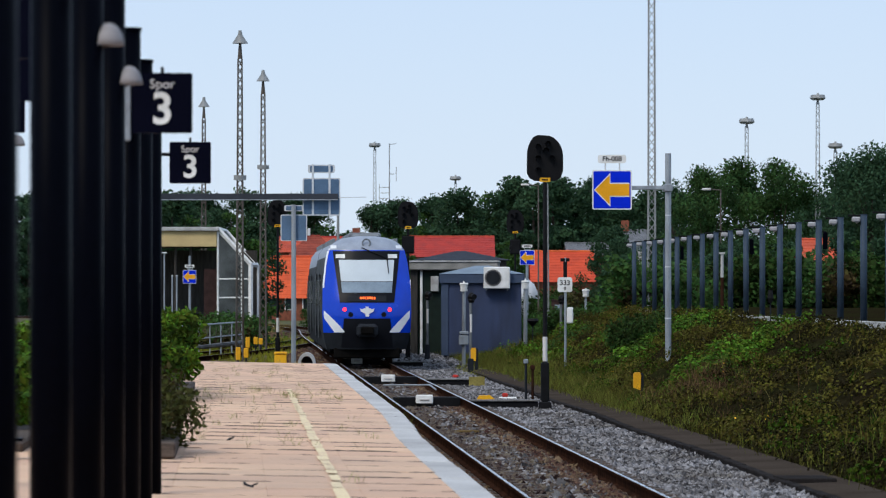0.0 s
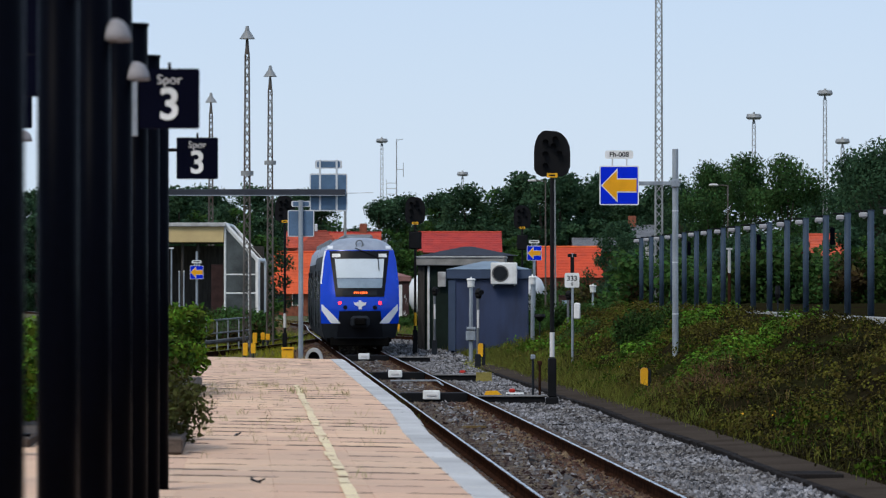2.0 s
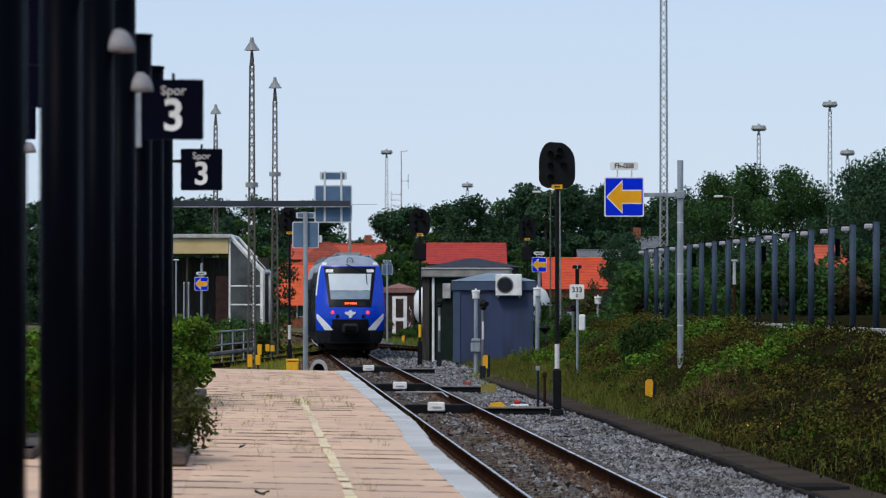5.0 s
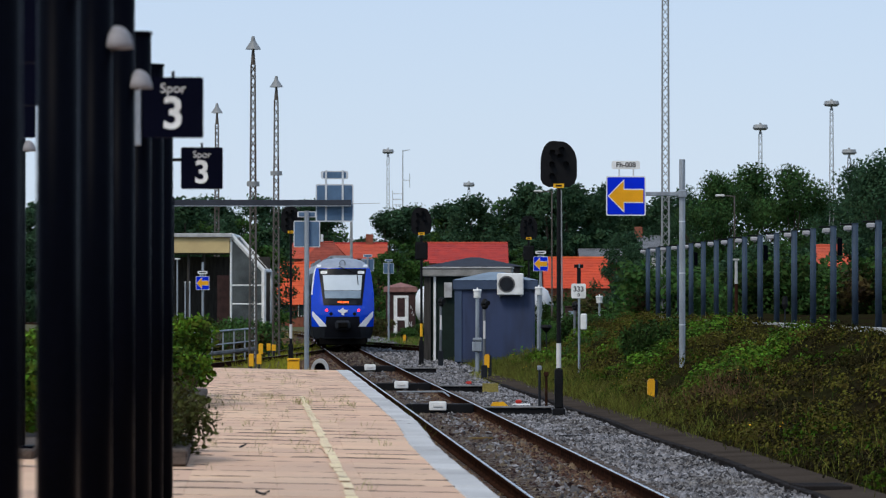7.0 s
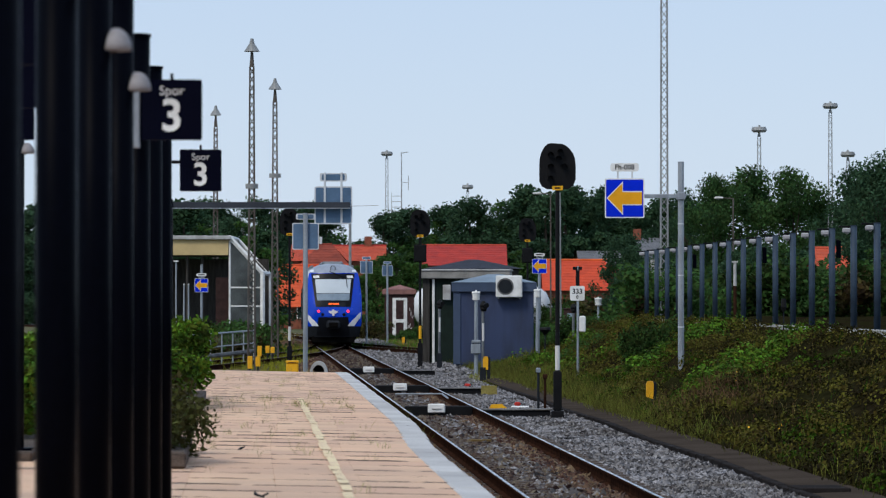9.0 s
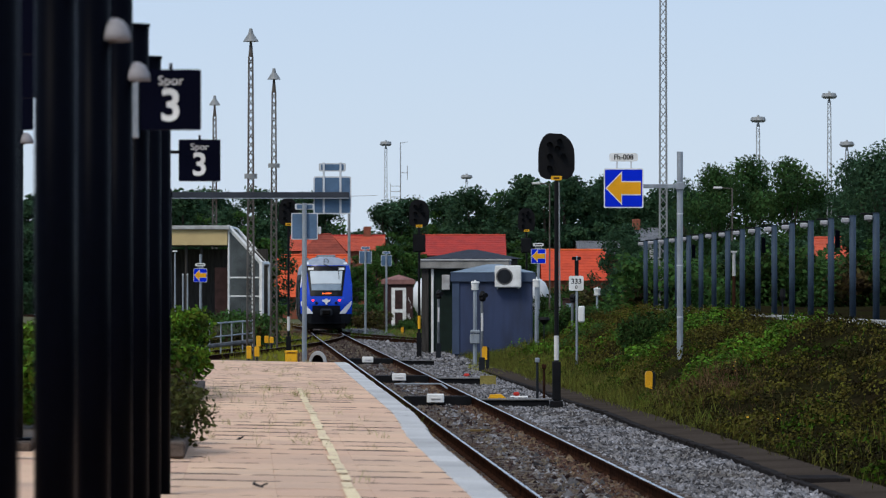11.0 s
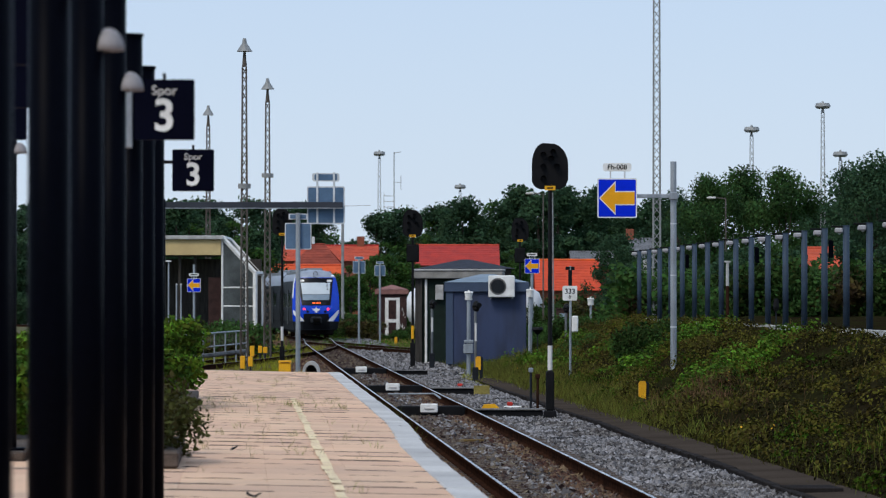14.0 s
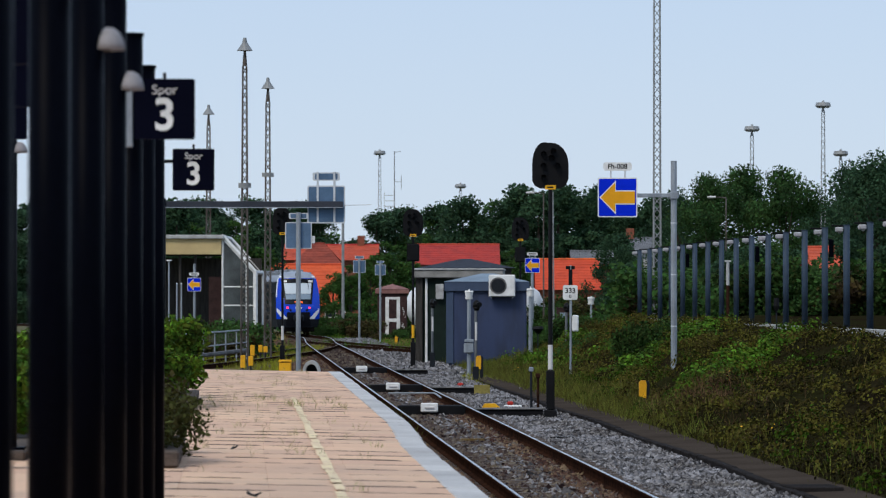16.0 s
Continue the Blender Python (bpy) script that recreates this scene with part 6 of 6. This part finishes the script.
def car_shell(car, cab):
    zs = [r[0] for r in WID]
    prof = [(r[1], r[0]) for r in WID] + [(-r[1], r[0]) for r in reversed(WID)]

    def sides(lo, hi, mat, name, label, smooth=True):
        lev = [lo] + [z for z in zs if lo < z < hi] + [hi]
        sh = Shape()
        for sgn in (-1, 1):
            o = len(sh.v)
            for z in lev:
                w = table(WID, z)
                y0 = (skin(w, z) if cab else 0.0)
                sh.v += [(sgn * w, y0, z), (sgn * w, y0 + 0.9, z), (sgn * w, CAR, z)]
            for i in range(len(lev) - 1):
                sh.f += [(o + 3 * i + j, o + 3 * i + j + 1, o + 3 * i + 4 + j, o + 3 * i + 3 + j) for j in range(2)]
        part(name, sh, mat, car, label, smooth)
    sides(0.45, 0.95, SKIRT, "side_skirt", "dark grey skirt")
    cant = 3.24 if cab else 3.02
    sides(0.95, cant, TRAINSIDE, "side_wall", "dark glazed side")
    sides(cant, 3.62, TRAINGREY, "cant_rail", "pale grey roof edge")
    roof = Shape()
    lev = [z for z in zs if z >= 3.62]
    pts = [(-table(WID, z), z) for z in lev] + [(table(WID, z), z) for z in reversed(lev)]
    y0s = [(skin(abs(x), z) if cab else 0.0) for x, z in pts]
    roof.v = [(x, y, z) for (x, z), y in zip(pts, y0s)] + [(x, CAR, z) for x, z in pts]
    n = len(pts)
    roof.f = [(k, k + 1, n + k + 1, n + k) for k in range(n - 1)]
    part("roof", roof, TRAINGREY, car, "grey roof")
    end = Shape()
    end.v = [(x, CAR, z) for x, z in prof]
    end.f = [tuple(range(len(prof)))]
    part("end_wall", end, TRAINBLACK, car)
    if not cab:
        e2 = Shape()
        e2.v = [(x, 0.0, z) for x, z in prof]
        e2.f = [tuple(range(len(prof)))]
        part("gangway_wall", e2, TRAINBLACK, car)
    for k in range(3):
        part("roof_unit", Shape().box(-0.5, 0.5, 2.2 + k * 3.0, 4.7 + k * 3.0, 3.8, 4.0, 0.06), TRAINROOF, car, "grey roof equipment")
    for x in (-0.95, 0.95):
        part("roof_rail", Shape().box(x - 0.05, x + 0.05, 2.2, CAR - 0.3, 3.6, 3.82, 0.02), TRAINROOF, car)
    for side in (-1, 1):
        for k in range(4):
            y = 2.4 + k * 2.5
            w = part("side_window", Shape().box(side * 1.338 - 0.012, side * 1.338 + 0.012, y, y + 1.9, 1.75, 2.55, 0.004), GLASS, car)
        for y in (4.4, 9.4):
            part("door", Shape().box(side * 1.345 - 0.012, side * 1.345 + 0.012, y, y + 1.3, 0.75, 2.75, 0.004), TRAINBLACK, car)
    part("underframe", Shape().box(-1.1, 1.1, 1.2, CAR - 0.4, 0.3, 0.55, 0.05), UNDER, car)
    for yb in (3.0, 10.4):
        bog = part("bogie", Shape().box(-1.0, 1.0, yb - 1.4, yb + 1.4, 0.32, 0.6, 0.05), UNDER, car, "black bogie")
        for dy in (-0.95, 0.95):
            for x in (-0.752, 0.752):
                part("wheel", Shape().tube((x - 0.065, yb + dy, 0.39), (x + 0.065, yb + dy, 0.39), 0.39, n=18), RUSTY, bog)


rear_car = thing("rear_railcar", "blue and white diesel railcar running away on the main line", "train")
car_shell(rear_car, True)
full = lambda z: table(WID, z)
neg = lambda z: -table(WID, z)
part("cab_face", patch_on(0.95, 3.45, neg, full, 0.0, 22, 20), BLUE, rear_car, "glossy blue cab face", True)
part("cab_brow", patch_on(3.45, 3.88, neg, full, 0.0, 8, 14), TRAINGREY, rear_car, "grey brow over the windscreen", True)
part("cab_skirt", patch_on(0.45, 0.95, neg, full, 0.0, 5, 14), SKIRT, rear_car, "dark grey cab skirt", True)
mask = part("screen_surround", patch_on(1.86, 3.42, lin(1.86, -0.82, 3.42, -1.02), lin(1.86, 0.82, 3.42, 1.02), 0.012, 14, 12), TRAINBLACK, rear_car, "gloss black surround", True)
part("windscreen", patch_on(2.5, 3.15, lin(2.5, -0.78, 3.15, -0.84), lin(2.5, 0.78, 3.15, 0.84), 0.02, 8, 10), BLIND, mask, "pale reflecting windscreen", True)
# the reflection in the lower screen is put in as a grey-blue colour
part("lower_screen", patch_on(2.16, 2.485, lin(2.16, -0.75, 2.485, -0.78), lin(2.16, 0.75, 2.485, 0.78), 0.02, 4, 10), PANE_GREY, mask, "lower screen with its reflection painted grey-blue", True)
disp = part("display", patch_on(1.90, 2.07, lambda z: -0.58, lambda z: 0.58, 0.02, 2, 8), SKIRT, mask, "dark destination display")
led = Shape()
for k, w in enumerate((0.05, 0.05, 0.03, 0.05, 0.06, 0.04, 0.05)):
    x = -0.21 + k * 0.068
    led.box(x, x + w, skin(x, 1.99) - 0.03, skin(x, 1.99) - 0.024, 1.935, 2.035)
part("led_bars", led, LED, disp, "glowing orange lettering bars")
for sgn in (-1, 1):
    lf = (lambda z: -0.93) if sgn < 0 else (lambda z: 0.65)
    rt = (lambda z: -0.65) if sgn < 0 else (lambda z: 0.93)
    hl = part("marker_lamp", patch_on(3.205, 3.325, lf, rt, 0.024, 2, 4), WHITE, rear_car, "white top marker lamp")
    a0 = lambda z: 1.30 - 0.32 * max(0.0, (1.4 - z) / 0.44)
    b0 = lambda z: 0.67 + 0.66 * ((z - 0.96) / 0.69) ** 1.15
    if sgn < 0:
        st = patch_on(0.96, 1.6, lambda z: -min(table(WID, z), max(a0(z), b0(z))), lambda z: -min(b0(z), table(WID, z)), 0.01, 12, 6)
    else:
        st = patch_on(0.96, 1.6, lambda z: min(b0(z), table(WID, z)), lambda z: min(table(WID, z), max(a0(z), b0(z))), 0.01, 12, 6)
    part("white_stripe", st, TRAINWHITE, rear_car, "white sweeping stripe", True)
    # left strip is white to paint the sky's reflection; the right stays blue
    part("edge_sheen_strip", patch_on(2.3 if sgn < 0 else 0.96, 3.5, (lambda z: -table(WID, z)) if sgn < 0 else (lambda z: table(WID, z) - 0.05), (lambda z: -table(WID, z) + 0.05) if sgn < 0 else (lambda z: table(WID, z)), 0.01, 14, 2), TRAINWHITE if sgn < 0 else BLUE, rear_car)
    x = sgn * 0.68
    tl = part("tail_lamp", Shape().tube((x, skin(x, 1.65) - 0.03, 1.65), (x, skin(x, 1.65) + 0.05, 1.65), 0.062, n=14), TAIL, rear_car, "glowing red tail lamp")
    x = sgn * 0.5
    part("fog_lamp", Shape().tube((x, skin(x, 1.5) - 0.02, 1.5), (x, skin(x, 1.5) + 0.05, 1.5), 0.075, n=12), TRAINBLACK, rear_car)
    # white patch painted on as the highlight of the rounded brow corner
    part("corner_highlight", patch_on(3.5, 3.6, (lambda z: -1.08) if sgn < 0 else (lambda z: 0.9), (lambda z: -0.9) if sgn < 0 else (lambda z: 1.08), 0.01, 3, 4), TRAINWHITE, rear_car)
# no real hollow: a black panel on the face paints the recess's shade
gap = part("coupler_recess", patch_on(0.5, 1.38, lin(0.5, -0.78, 1.38, -0.70), lin(0.5, 0.78, 1.38, 0.70), 0.012, 6, 10), TRAINBLACK, rear_car, "black panel painting the shaded coupler recess", True)
part("coupler", Shape().box(-0.32, 0.32, -0.35, 0.1, 0.82, 1.22, 0.09), SKIRT, gap, "dark coupler head")
part("coupler_face", Shape().box(-0.2, 0.2, -0.42, -0.35, 0.9, 1.14, 0.04), UNDER, gap)
part("badge", Shape().plate([(-0.22, 1.68), (-0.14, 1.66), (-0.09, 1.69), (-0.05, 1.68), (-0.04, 1.74), (0.04, 1.74), (0.05, 1.68), (0.09, 1.69), (0.14, 1.66), (0.22, 1.68), (0.19, 1.59), (0.11, 1.55), (0.06, 1.53), (0.05, 1.44), (-0.05, 1.44), (-0.06, 1.53), (-0.11, 1.55), (-0.19, 1.59)], -0.03, 0.06), TRAINWHITE, rear_car, "white winged badge shape")
ring = Shape()
for k in range(16):
    a, b = 2 * math.pi * k / 16, 2 * math.pi * (k + 1) / 16
    ring.tube((0.12 * math.cos(a), skin(0, 3.66) - 0.06, 3.66 + 0.12 * math.sin(a)), (0.12 * math.cos(b), skin(0, 3.66) - 0.06, 3.66 + 0.12 * math.sin(b)), 0.025, n=5)
part("roof_ring", ring, TRAINROOF, rear_car, "dark grey ring")
part("wiper", Shape().tube((-0.15, skin(0, 3.5) - 0.08, 3.52), (0.62, skin(0.62, 3.2) - 0.06, 3.2), 0.018, n=5).tube((0.62, skin(0.62, 3.2) - 0.06, 3.2), (0.66, skin(0.66, 2.75) - 0.05, 2.75), 0.014, n=5), BLACK, rear_car)
part("track_clearer", Shape().box(-1.0, 1.0, 0.3, 0.5, 0.18, 0.5, 0.04), UNDER, rear_car)
part("roof_pod", Shape().box(-0.42, 0.42, 1.7, 2.1, 3.8, 3.94, 0.05), TRAINROOF, rear_car)
front_car = thing("front_railcar", "blue and white diesel railcar coupled ahead of the rear one", "train")
car_shell(front_car, False)


# ---- what moves ----
def motions():
    """Both cars roll along the line, each with its own heading between its bogies."""
    places = [(0, 119), (1, 126.6), (2, 133.8), (3, 140.0), (4, 146.2), (5, 153.2), (6.5, 164.2), (7.25, 170.2), (8, 176), (9, 184.8), (10, 194), (11, 203), (12, 210.5), (13, 217.8), (14, 225), (15, 232.6), (16, 241.4)]
    for car, ahead in ((rear_car, 0.0), (front_car, CAR + 0.5)):
        rows = []
        for t, s in places:
            a, b = line_at(s + ahead + 3.0), line_at(s + ahead + 10.4)
            h = math.degrees(math.atan2(-(b[0] - a[0]), b[1] - a[1]))
            m = pose(a[0], a[1], 0, 0, 0, h) @ pose(0, -3.0, 0)
            rows.append((t, TRK @ m))
        walk(car, rows)


motions()
